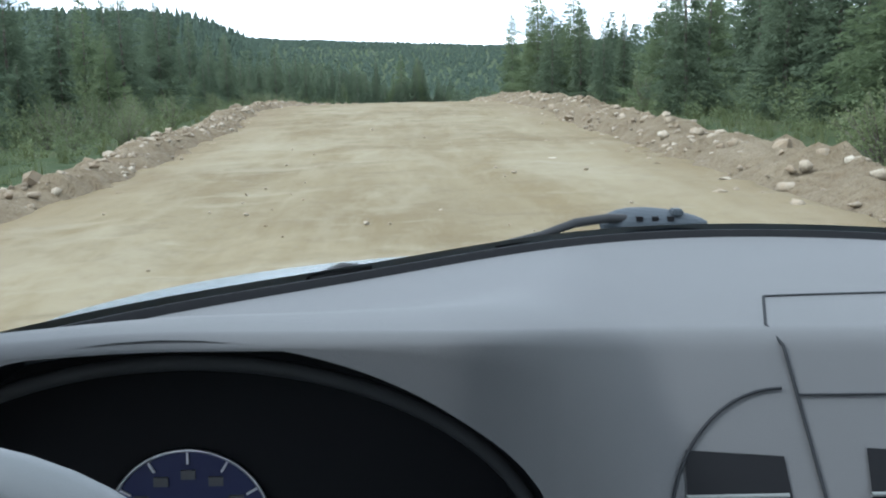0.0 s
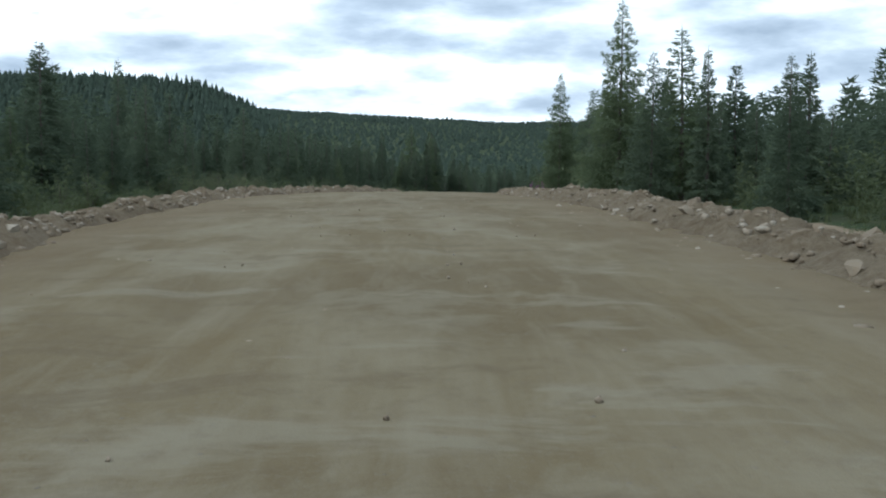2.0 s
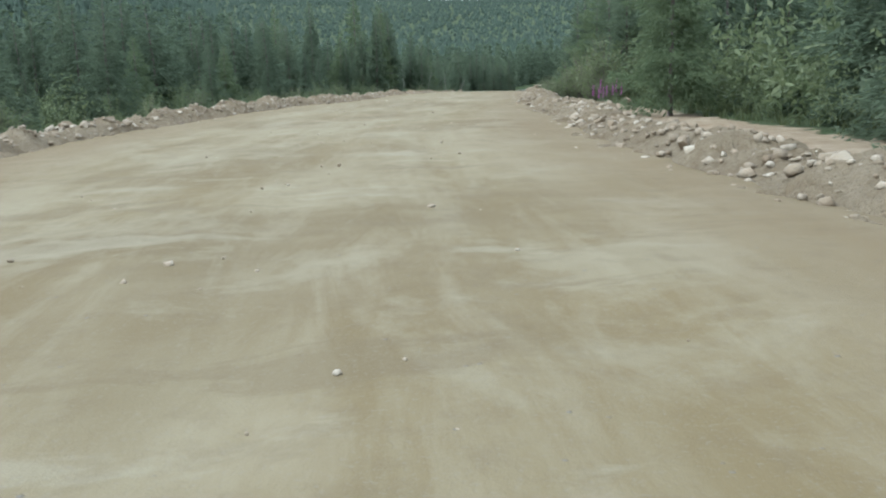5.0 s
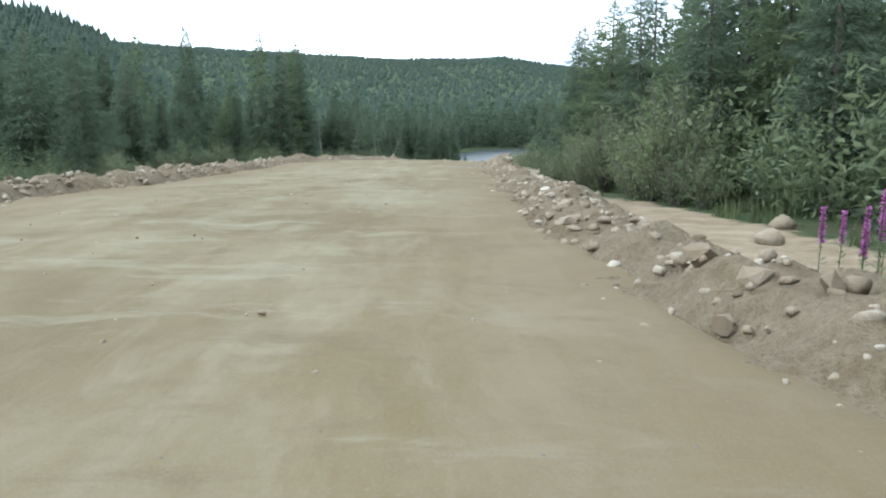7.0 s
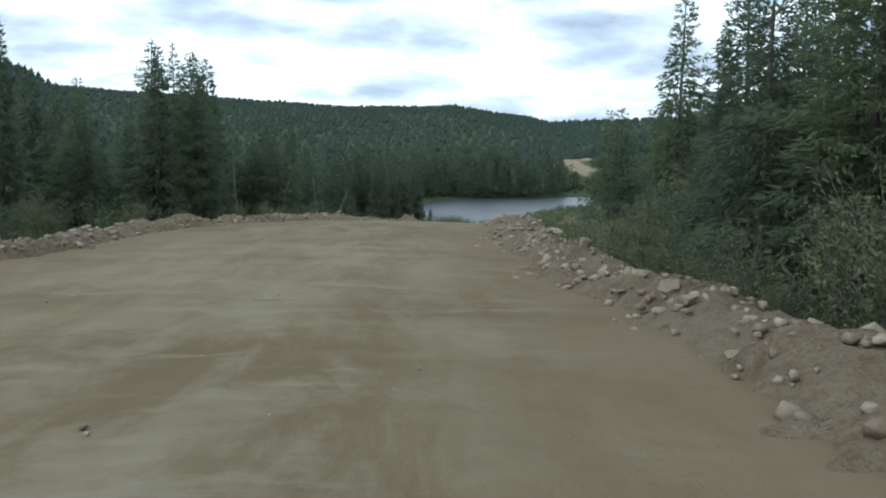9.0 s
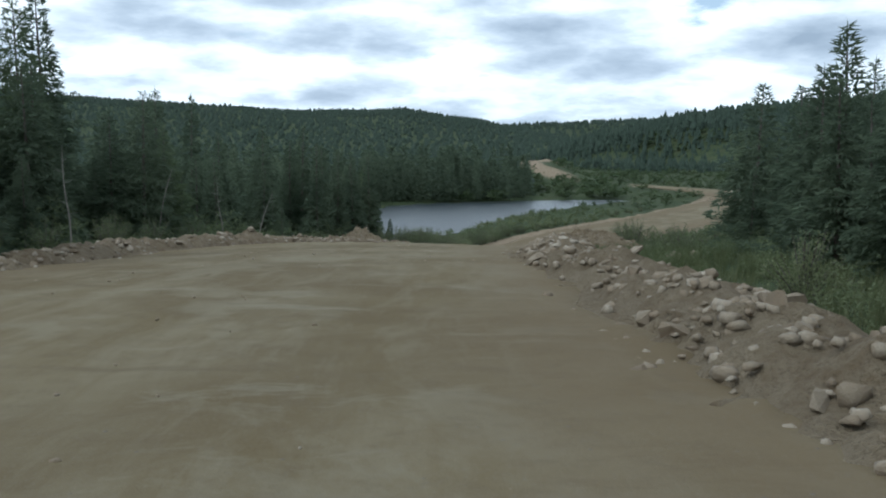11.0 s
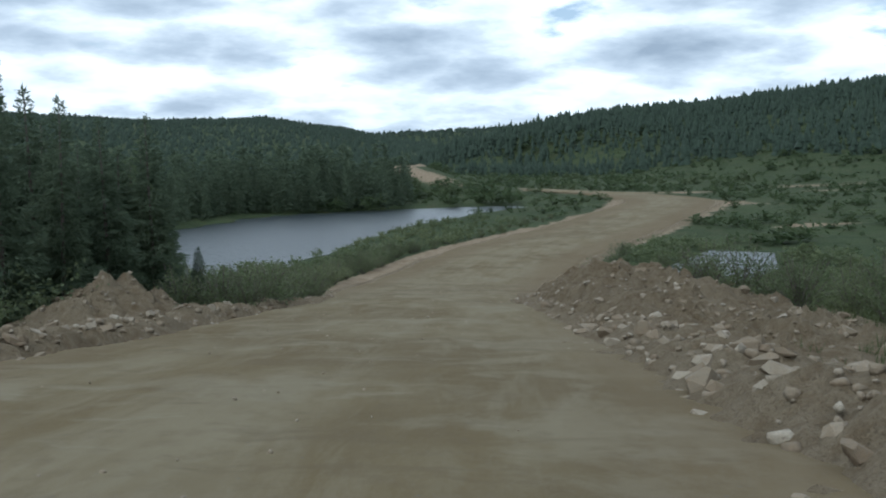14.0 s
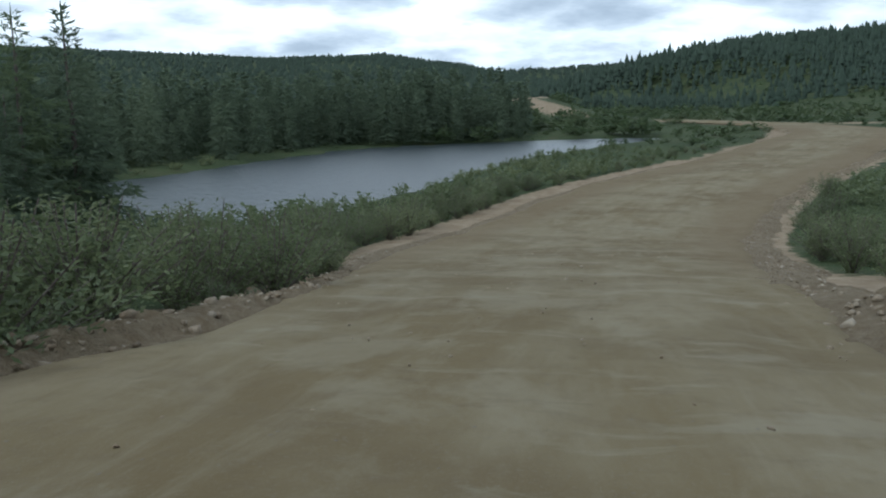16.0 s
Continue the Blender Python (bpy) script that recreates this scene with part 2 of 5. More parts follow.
WAVES = [(rng.uniform(0, 6.28), rng.uniform(0, 6.28), rng.uniform(0.6, 1.5)) for _ in range(12)]


def bumps(x, y, size):
    """Soft uneven height, about -1 to 1, with forms of about that size in metres."""
    out = 0
    for a, ph, f in WAVES:
        out = out + np.sin((x * math.cos(a) + y * math.sin(a)) * 6.28 * f / size + ph + 1.3 * np.sin((x * math.sin(a) - y * math.cos(a)) * 4.1 * f / size + ph))
    return out / 5.0


# ---------------------------------------------------------------- the lie of the land
# road stations: x, y, z, half width
ROAD = np.array([
    (-2.0, -60, 0.0, 3.9), (-0.6, -20, 0.0, 3.9), (0.0, 0, 0.0, 3.9), (0.3, 20, 0.24, 4.0), (0.3, 33, 0.33, 4.9),
    (0.1, 45, 0.25, 5.3), (0.05, 55, 0.05, 5.35), (0.2, 65, -0.28, 5.4), (0.9, 75, -0.6, 5.4), (3.3, 90, -1.15, 4.8),
    (5.1, 100, -1.70, 4.85), (6.8, 110, -2.25, 5.1), (8.9, 122, -2.80, 5.1), (11.5, 130, -3.18, 4.7), (14.5, 140, -3.92, 4.6),
    (18.8, 150, -4.85, 4.4), (24.7, 162, -6.40, 4.1), (30.7, 174, -7.75, 3.2), (37.2, 188, -9.7, 4.9), (45.0, 201, -11.0, 5.6),
    (58.6, 217.5, -11.15, 6.2), (76, 233, -11.0, 6.2), (96, 252, -10.7, 6.6), (112, 268, -10.4, 6.6), (119, 284, -10.3, 6.2),
    (119, 302, -10.0, 3.6), (117, 322, -9.9, 1.6), (114, 350, -9.2, 1.4), (112, 372, -6.4, 2.6), (122, 410, -5.5, 4.5), (150, 470, -5, 4.5),
])


def spline(pts, step):
    """Points along a smooth curve through the stations, about one each step metres."""
    out = []
    for i in range(len(pts) - 1):
        p0, p1, p2, p3 = pts[max(i - 1, 0)], pts[i], pts[i + 1], pts[min(i + 2, len(pts) - 1)]
        n = max(2, int(np.hypot(*(p2 - p1)[:2]) / step))
        for t in np.arange(n) / n:
            out.append(0.5 * (2 * p1 + (p2 - p0) * t + (2 * p0 - 5 * p1 + 4 * p2 - p3) * t * t + (3 * p1 - p0 - 3 * p2 + p3) * t ** 3))
    return np.array(out + [pts[-1]])


LINE = spline(ROAD, 1.0)
TAN = np.gradient(LINE[:, :2], axis=0)
TAN /= np.linalg.norm(TAN, axis=1)[:, None]
SIDE = np.stack([TAN[:, 1], -TAN[:, 0]], 1)          # to the right
ARC = np.r_[0, np.cumsum(np.hypot(*np.diff(LINE[:, :2], axis=0).T))]


def by_road(x, y):
    """For points: lateral offset from the road's middle (right is positive), arc length, road height and half width there."""
    x, y = np.atleast_1d(x).astype(float), np.atleast_1d(y).astype(float)
    lat, arc, z, w = (np.empty(len(x)) for _ in range(4))
    for i in range(0, len(x), 20000):
        s = slice(i, i + 20000)
        dx, dy = x[s, None] - LINE[None, ::2, 0], y[s, None] - LINE[None, ::2, 1]
        j = np.argmin(dx * dx + dy * dy, 1) * 2
        ex, ey = x[s] - LINE[j, 0], y[s] - LINE[j, 1]
        along = np.clip(ex * TAN[j, 0] + ey * TAN[j, 1], -1.2, 1.2)
        side = ex * SIDE[j, 0] + ey * SIDE[j, 1]
        lat[s] = np.sign(side) * np.maximum(np.abs(side), np.hypot(ex, ey) - 1.2)
        arc[s] = ARC[j] + along
        z[s], w[s] = np.interp(arc[s], ARC, LINE[:, 2]), np.interp(arc[s], ARC, LINE[:, 3])
    return lat, arc, z, w


POND_Z = -11.75
POND = np.array([(8, 214), (17, 209), (25, 209), (33, 213), (45, 230), (61, 254), (79, 273), (98, 288), (84, 293), (51, 288), (36, 267), (22, 247), (8, 241), (0, 228)], float)
PUDDLE_Z = -11.0
PUDDLE = np.array([(53.2, 190.5), (57.5, 189.5), (66, 195), (73, 203), (70, 207), (61, 200)], float)


def polygon_depth(x, y, poly):
    """Signed distance to a polygon, positive inside."""
    inside, best = np.zeros(len(x), bool), np.full(len(x), 1e9)
    for a, b in zip(poly, np.roll(poly, -1, 0)):
        d = b - a
        t = np.clip(((x - a[0]) * d[0] + (y - a[1]) * d[1]) / (d @ d), 0, 1)
        best = np.minimum(best, np.hypot(x - a[0] - t * d[0], y - a[1] - t * d[1]))
        cross = (a[1] > y) != (b[1] > y)
        with np.errstate(divide="ignore", invalid="ignore"):
            inside ^= cross & (x < d[0] * (y - a[1]) / d[1] + a[0])
    return np.where(inside, best, -best)


# hills: centre, distance of the crest, widths before and behind it, and the crest's elevation over the azimuth (degrees)
HILLS = [
    ((10, 90), 1400, 1000, 500, [(-180, 2), (-60, 2.8), (-30, 2.8), (-10, 2.72), (-5, 2.48), (0, 2.22), (6.5, 1.92), (13, 2.0), (17, 1.5), (20.5, 0.75), (24, 0.2), (28, -0.2), (60, 0.5), (180, 2)]),
    ((2, 40), 640, 330, 300, [(-180, 0), (-70, 3.9), (-25, 4.15), (-19, 4.2), (-15.5, 4.2), (-12.3, 4.05), (-10.4, 3.6), (-9.0, 2.9), (-7.8, 2.0), (-6, 0.4), (-4, -1), (180, -1)]),
    ((10, 130), 2600, 1200, 900, [(-180, 1.2), (10, 1.0), (18, 1.15), (22, 1.35), (27, 1.55), (33, 1.5), (45, 1.3), (180, 1.2)]),
    ((26, 163), 600, 400, 300, [(-180, -1), (21, -0.9), (24, 0.2), (26, 0.6), (28, 1.15), (30, 1.65), (35, 2.3), (40, 2.6), (48, 3.3), (60, 4.4), (90, 4.0), (115, 2.5), (140, 0), (180, -1)]),
]


def heap_right(x, y):
    along = np.clip(((x - 29.8) * 4.5 + (y - 157) * 11.4) / (4.5 ** 2 + 11.4 ** 2), 0, 1)
    return np.exp(-(((x - 29.8 - 4.5 * along) ** 2 + (y - 157 - 11.4 * along) ** 2) / (2.1 + 1.4 * along) ** 2)), along


def heap_left(x, y):
    a, b = (x - 20.2) * 0.95 - (y - 169.0) * 0.31, (x - 20.2) * 0.31 + (y - 169.0) * 0.95
    return np.exp(-((a / 1.25) ** 2 + (b / 2.7) ** 2))


def land(x, y):
    """Height of the open ground, and how bare it is (0 to 1)."""
    lat, arc, zr, w = by_road(x, y)
    off = np.abs(lat) - w
    valley = np.where(y > 150, -10.6, np.interp(y, [-60, 60, 150], [-1.5, -2.5, -8.0]))
    lower = np.where(lat < 0, smooth(8, 70, off), smooth(18, 110, off))
    z = zr - 0.25 + (valley - zr) * lower + bumps(x, y, 23) * 0.35 * smooth(3, 14, off)
    # right of the dip: low ground with the puddle; left of the descent: bank towards the pond
    z = np.where((lat > 0) & (y > 168), z + (np.minimum(z, -10.6) - z) * smooth(2.0, 13, off), z)
    z = np.where((lat < 0) & (arc > ARC[np.argmin(np.abs(LINE[:, 1] - 168))]), z + (np.minimum(z, -11.2) - z) * smooth(0.5, 9, off) * smooth(179, 194, y), z)
    hill = np.full(len(x), -1e9)
    for (ox, oy), crest, before, behind, prof in HILLS:
        az = np.degrees(np.arctan2(x - ox, y - oy))
        r = np.hypot(x - ox, y - oy)
        top = np.interp(az, *np.array(prof).T)
        h = -10.6 + np.maximum(0, crest * np.tan(np.radians(top)) + 10.6) * smooth(crest - before, crest, r) * (1 - 0.7 * smooth(crest, crest + behind, r))
        hill = np.maximum(hill, h + bumps(x, y, 130) * 1.6 * smooth(crest - before, crest, r))
    z = np.where(off > 60, np.maximum(z, z + (np.maximum(hill, z) - z) * smooth(60, 110, off)), z)
    d = polygon_depth(x, y, POND) + 0.7 * bumps(x, y, 8.0)
    z = np.where(d > -7, np.minimum(z, POND_Z + 0.12 + np.where(d > 0, -0.45 * d.clip(0, 3), -d * 0.16)), z)
    d = polygon_depth(x, y, PUDDLE) + 0.6 * bumps(x, y, 3.5) - 0.2
    z = np.where(d > -4, np.minimum(z, PUDDLE_Z + 0.08 + np.where(d > 0, -0.2 * d.clip(0, 3), -d * 0.2)), z)
    # the heap of dug gravel on the outside of the descent
    heap, along = heap_right(x, y)
    heap = heap * smooth(0.3, 1.3, off)
    z = z + (0.30 + 1.6 * along - 0.95 * along ** 2) * heap * (1 + 0.22 * bumps(x, y, 3.0) + 0.12 * bumps(x, y, 1.2))
    heap2 = heap_left(x, y) * smooth(0.3, 1.3, off)
    z = z + 0.95 * heap2 * (1 + 0.25 * bumps(x, y, 2.2))
    bare = smooth(2.6, 1.0, off + 0.9 * ((lat < 0) & (y > 164) & (y < 176)) - 1.1 * ((lat < 0) & (y > 180) & (y < 240)) + 0.9 * ((lat > 0) & (y > 98) & (y < 124))) + 1.2 * smooth(0.12, 0.4, heap) + smooth(0.2, 0.5, heap2)
    clear = (lat > 0) & (y > 36) & (y < 108)
    bare = np.where(clear, np.maximum(bare, smooth(1.0, -1.0, off - np.interp(y, [36, 70, 88, 94, 100, 108], [4.6, 4.6, 3.8, 3.0, 1.6, 1.4]))), bare)
    # strips of bare sand in the far clearing
    for cx, cy, rx, ry in ((96, 400, 8, 3), (112, 372, 7, 3.5), (150, 330, 20, 6), (185, 315, 22, 7), (170, 290, 10, 4), (92, 318, 5, 1.6), (53, 180, 6, 3), (120, 262, 12, 3), (78, 236, 7, 2.5), (135, 300, 16, 3), (210, 345, 18, 5), (100, 225, 6, 3), (66, 176, 7, 3), (32, 171.5, 3.0, 4.5), (35.5, 167.5, 2.0, 3.0), (41, 177, 4.5, 4.0)):
        bare = np.maximum(bare, 1.15 * np.exp(-(((x - cx) / rx) ** 2 + ((y - cy) / ry) ** 2)))
    z = np.where(off < 0.6, np.minimum(z, zr - 0.10 - 0.15 * smooth(0.6, -0.5, off)), z)
    return z, np.clip(bare, 0, 1)


def axis(lo, hi, step, far, grow=1.16):
    """Even steps from lo to hi, then ever wider ones out to -far and far."""
    mid = list(np.arange(lo, hi, step))
    a, s = mid[-1], step
    while a < far:
        s *= grow
        a += s
        mid.append(a)
    a, s = mid[0], step
    while a > -far:
        s *= grow
        a -= s
        mid.insert(0, a)
    return np.array(mid)


def build_ground():
    xs, ys = axis(-22, 70, 0.7, 4200), axis(-6, 230, 0.7, 4200)
    gx, gy = np.meshgrid(xs, ys)
    x, y = gx.ravel(), gy.ravel()
    z, bare = land(x, y)
    z = z + bumps(x, y, 2.1) * 0.05 * (np.abs(x) < 200)
    i = np.arange(len(ys) * len(xs)).reshape(len(ys), len(xs))
    f = np.stack([i[:-1, :-1], i[:-1, 1:], i[1:, 1:], i[1:, :-1]], -1).reshape(-1, 4)
    me = mesh_from("ground", np.stack([x, y, z], 1), f, MAT["ground"], True)
    me.attributes.new("bare", "FLOAT", "POINT").data.foreach_set("value", bare.astype(np.float32))
    tagged(new("ground", me), "mossy forest ground rolling up to wooded hills", "ground", kind="structure")


build_ground()


def build_road():
    lats = np.linspace(-1, 1, 45)
    step = spline(ROAD[1:27], 0.35)
    tan = np.gradient(step[:, :2], axis=0)
    tan /= np.linalg.norm(tan, axis=1)[:, None]
    side = np.stack([tan[:, 1], -tan[:, 0]], 1)
    arc = np.r_[0, np.cumsum(np.hypot(*np.diff(step[:, :2], axis=0).T))]
    w = step[:, 3:4] * 1.12 + 0.25 * bumps(arc, arc * 0, 9)[:, None]
    off = lats[None] * w
    x, y = step[:, :1] + side[:, :1] * off, step[:, 1:2] + side[:, 1:] * off
    rut = -0.025 * (np.exp(-((off - 0.7) / 0.3) ** 2) + np.exp(-((off - 2.4) / 0.3) ** 2) + np.exp(-((off + 1.6) / 0.35) ** 2))
    z = step[:, 2:3] + 0.03 - 0.10 * lats[None] ** 2 + rut + 0.02 * bumps(x, y, 1.7) + 0.012 * bumps(x, y, 0.6)
    z = z - 0.22 * smooth(0.90, 1.0, np.abs(lats))[None]
    n, k = z.shape
    i = np.arange(n * k).reshape(n, k)
    f = np.stack([i[:-1, :-1], i[:-1, 1:], i[1:, 1:], i[1:, :-1]], -1).reshape(-1, 4)
    me = mesh_from("road", np.stack([x.ravel(), y.ravel(), z.ravel()], 1), f, MAT["road"], True)
    uv = np.stack([off.ravel(), np.repeat(arc, k)], 1)[f.ravel()]
    me.uv_layers.new(name="lane").data.foreach_set("uv", uv.astype(np.float32).ravel())
    tagged(new("road", me), "dry tan gravel road with tyre tracks and pale patches", "road", kind="structure")


build_road()


def build_water(name, poly, z, label, swell):
    bm = bmesh.new()
    c = poly.mean(0)
    bm.faces.new([bm.verts.new((*(c + (p - c) * swell), z)) for p in poly])
    me = bpy.data.meshes.new(name)
    bm.to_mesh(me)
    bm.free()
    me.materials.append(MAT["water"])
    tagged(new(name, me), label, "water", kind="structure")


build_water("pond_water", POND, POND_Z, "dark still pond with cloud reflections", 1.08)
build_water("puddle_water", PUDDLE, PUDDLE_Z, "shallow pale puddle beside the road", 1.04)

# ---------------------------------------------------------------- berms of graded stones


def stone_mesh(name, seed, mat, pts=15, squash=(1, 1, 1)):
    r = random.Random(seed)
    bm = bmesh.new()
    for _ in range(pts):
        v = Vector((r.gauss(0, 1), r.gauss(0, 1), r.gauss(0, 1))).normalized() * r.uniform(0.82, 1.08)
        bm.verts.new((v.x * squash[0], v.y * squash[1], v.z * squash[2]))
    res = bmesh.ops.convex_hull(bm, input=bm.verts)
    bmesh.ops.delete(bm, geom=list({g for g in res["geom_interior"] + res["geom_unused"] if isinstance(g, bmesh.types.BMVert)}), context="VERTS")
    bmesh.ops.triangulate(bm, faces=bm.faces)
    me = bpy.data.meshes.new(name)
    bm.to_mesh(me)
    bm.free()
    me.materials.append(mat)
    return me


STONES = [stone_mesh("stone", 10 + i, MAT["stone"], 14 + i % 4, (1, 0.55 + 0.08 * (i % 6), 0.45 + 0.09 * (i % 5))) for i in range(14)]


def arrays(me):
    v = np.empty(len(me.vertices) * 3, np.float32)
    me.vertices.foreach_get("co", v)
    f = np.empty(len(me.loops), np.int32)
    me.loops.foreach_get("vertex_index", f)
    return v.reshape(-1, 3), f.reshape(-1, 3)


def scatter(name, protos, places, mat, smooth_faces=False):
    """One joined mesh: prototype arrays set at rows of x, y, z, turn, scale in plan, scale in height, number of prototype."""
    vs, fs, at = [], [], 0
    for x, y, z, a, s, h, k in places:
        v, f = protos[int(k) % len(protos)]
        c, n = math.cos(a), math.sin(a)
        w = np.empty_like(v)
        w[:, 0], w[:, 1], w[:, 2] = x + s * (c * v[:, 0] - n * v[:, 1]), y + s * (n * v[:, 0] + c * v[:, 1]), z + h * v[:, 2]
        vs.append(w)
        fs.append(f + at)
        at += len(v)
    return mesh_from(name, np.concatenate(vs), np.concatenate(fs), mat, smooth_faces)


# berm height over y: side, rows of (y, height, width)
BERM_L = np.array([(-20, 0.30, 1.2), (10, 0.38, 1.3), (40, 0.42, 1.4), (70, 0.52, 1.4), (92, 0.60, 1.5), (120, 0.48, 1.4), (150, 0.50, 1.6), (163, 0.55, 1.5), (170, 0.32, 1.0), (180, 0.14, 0.8), (192, 0.14, 1.3), (205, 0.08, 1.2), (290, 0.1, 1.2)])
BERM_R = np.array([(-20, 0.35, 1.6), (10, 0.45, 2.0), (40, 0.55, 2.2), (66, 0.45, 1.8), (90, 0.50, 1.8), (120, 0.55, 2.0), (140, 0.60, 2.2), (160, 0.50, 2.4), (170, 0.35, 2.0), (180, 0.12, 1.6), (200, 0.06, 1.2), (290, 0.08, 1.2)])


def berm_at(side, arc, u):
    """Point of a berm at that arc length, u from 0 (foot at the road) to 1 (outer foot), and its height and width."""
    x, y = np.interp(arc, ARC, LINE[:, 0]), np.interp(arc, ARC, LINE[:, 1])
    z, w = np.interp(arc, ARC, LINE[:, 2]), np.interp(arc, ARC, LINE[:, 3])
    sx, sy = np.interp(arc, ARC, SIDE[:, 0]), np.interp(arc, ARC, SIDE[:, 1])
    tab = BERM_L if side < 0 else BERM_R
    h, b = np.interp(y, tab[:, 0], tab[:, 1]), np.interp(y, tab[:, 0], tab[:, 2])
    off = w * 1.0 + 0.35 * bumps(arc, arc * 0 + 7 * side, 14) + u * b
    px, py = x + side * sx * off, y + side * sy * off
    rise = np.sin(np.pi * np.clip(u, 0, 1)) ** 0.8 * h * (0.8 + 0.22 * bumps(px, py, 3.1) + 0.14 * bumps(py, px, 1.3))
    return px, py, z - 0.12 - 0.14 * u + np.maximum(rise, -0.05), h, b


def build_berm(side, label):
    arc = np.arange(22, ARC[-1] - 200, 0.22)
    u = np.linspace(-0.5, 1.15, 17)
    a, uu = np.meshgrid(arc, u, indexing="ij")
    x, y, z, h, b = berm_at(side, a.ravel(), uu.ravel())
    z = z - 0.9 * np.clip(-uu.ravel() - 0.12, 0, 1)
    z = z + (0.045 * bumps(x, y, 0.47) + 0.05 * bumps(y, x, 0.9) + 0.05 * bumps(x + y, y, 1.6)) * np.clip(h / 0.4, 0.3, 1.2)
    i = np.arange(a.size).reshape(a.shape)
    f = np.stack([i[:-1, :-1], i[:-1, 1:], i[1:, 1:], i[1:, :-1]], -1).reshape(-1, 4)
    if side < 0:
        f = f[:, ::-1]
    ob = new("gravel_berm", mesh_from("gravel_berm", np.stack([x, y, z], 1), f, MAT["gravel"], True))
    tagged(ob, label, "berm", kind="structure")
    # stones: the largest along the driven stretch as pieces, the rest joined
    n = 11500
    arcs = rng.uniform(22, ARC[-1] - 200, n)
    us = np.clip(rng.normal(0.42, 0.3, n), -0.35, 1.2)
    if side > 0:
        start = np.interp(arcs, ARC, LINE[:, 1])
        stray = (start < 46) & (rng.uniform(size=n) < 0.3)
        us = np.where(stray, -0.05 - np.abs(rng.normal(0, 0.55, n)), us)
    size = np.clip(rng.lognormal(-2.95, 0.45, n), 0.025, 0.15)
    px, py, pz, hh, _ = berm_at(side, arcs, us)
    size *= np.clip(hh / 0.4, 0.45, 1.2) * (1 + 0.25 * side * smooth(105, 122, py) * (side > 0))
    size = np.where(us < -0.05, size * 0.65, size)
    pz = pz + np.where(us < -0.05, 0.05 + 0.14 * us, 0.0)
    turn, kind = rng.uniform(0, 6.28, n), rng.integers(0, len(STONES), n)
    near = (py > 8) & (py < 172)
    order = np.argsort(-size * near)
    for j in order[:290]:
        o = child("stone", STONES[kind[j]], ob)
        o.matrix_basis = Matrix.LocRotScale((px[j], py[j], pz[j] + size[j] * 0.08), Euler((rng.uniform(-0.5, 0.5), rng.uniform(-0.5, 0.5), turn[j])), (size[j],) * 3)
    rest = [(px[j], py[j], pz[j] + size[j] * 0.1, turn[j], size[j], size[j], kind[j]) for j in order[290:]]
    tagged(child("loose_stones", scatter("loose_stones", [arrays(m) for m in STONES], rest, MAT["stone"]), ob), kind="stuff")


def build_heap(x0, x1, y0, y1, inside, count, label):
    """A rough mound of dug gravel lying on the ground, with stones on it."""
    gx, gy = np.meshgrid(np.arange(x0, x1, 0.12), np.arange(y0, y1, 0.12), indexing="ij")
    x, y = gx.ravel(), gy.ravel()

    def height(x, y):
        k = smooth(0.02, 0.35, inside(x, y))
        rough = 0.13 * bumps(x, y, 1.1) + 0.10 * bumps(y, x, 0.55) + 0.05 * bumps(x - y, x, 0.34) + 0.16 * np.abs(bumps(x + y, x - y, 2.3))
        return land(x, y)[0] - 0.30 + 0.40 * smooth(0.0, 0.06, inside(x, y)) + k * rough
    i = np.arange(gx.size).reshape(gx.shape)
    f = np.stack([i[:-1, :-1], i[1:, :-1], i[1:, 1:], i[:-1, 1:]], -1).reshape(-1, 4)
    f = f[inside(x, y)[f].max(1) > 0.015]
    ob = new("gravel_heap", mesh_from("gravel_heap", np.stack([x, y, height(x, y)], 1), f, MAT["gravel"], True))
    tagged(ob, label, "gravel heap", kind="structure")
    px, py = rng.uniform(x0, x1, count * 3), rng.uniform(y0, y1, count * 3)
    keep = rng.uniform(size=len(px)) < smooth(0.03, 0.3, inside(px, py))
    px, py = px[keep][:count], py[keep][:count]
    pz = height(px, py)
    size = np.clip(rng.lognormal(-2.95, 0.5, len(px)), 0.03, 0.2)
    turn, kind = rng.uniform(0, 6.28, len(px)), rng.integers(0, len(STONES), len(px))
    order = np.argsort(-size)
    for j in order[:110]:
        o = child("stone", STONES[kind[j]], ob)
        o.matrix_basis = Matrix.LocRotScale((px[j], py[j], pz[j] + size[j] * 0.1), Euler((rng.uniform(-0.5, 0.5), rng.uniform(-0.5, 0.5), turn[j])), (size[j],) * 3)
    rest = [(px[j], py[j], pz[j] + size[j] * 0.1, turn[j], size[j], size[j], kind[j]) for j in order[110:]]
    tagged(child("loose_stones", scatter("loose_stones", [arrays(m) for m in STONES], rest, MAT["stone"]), ob), kind="stuff")


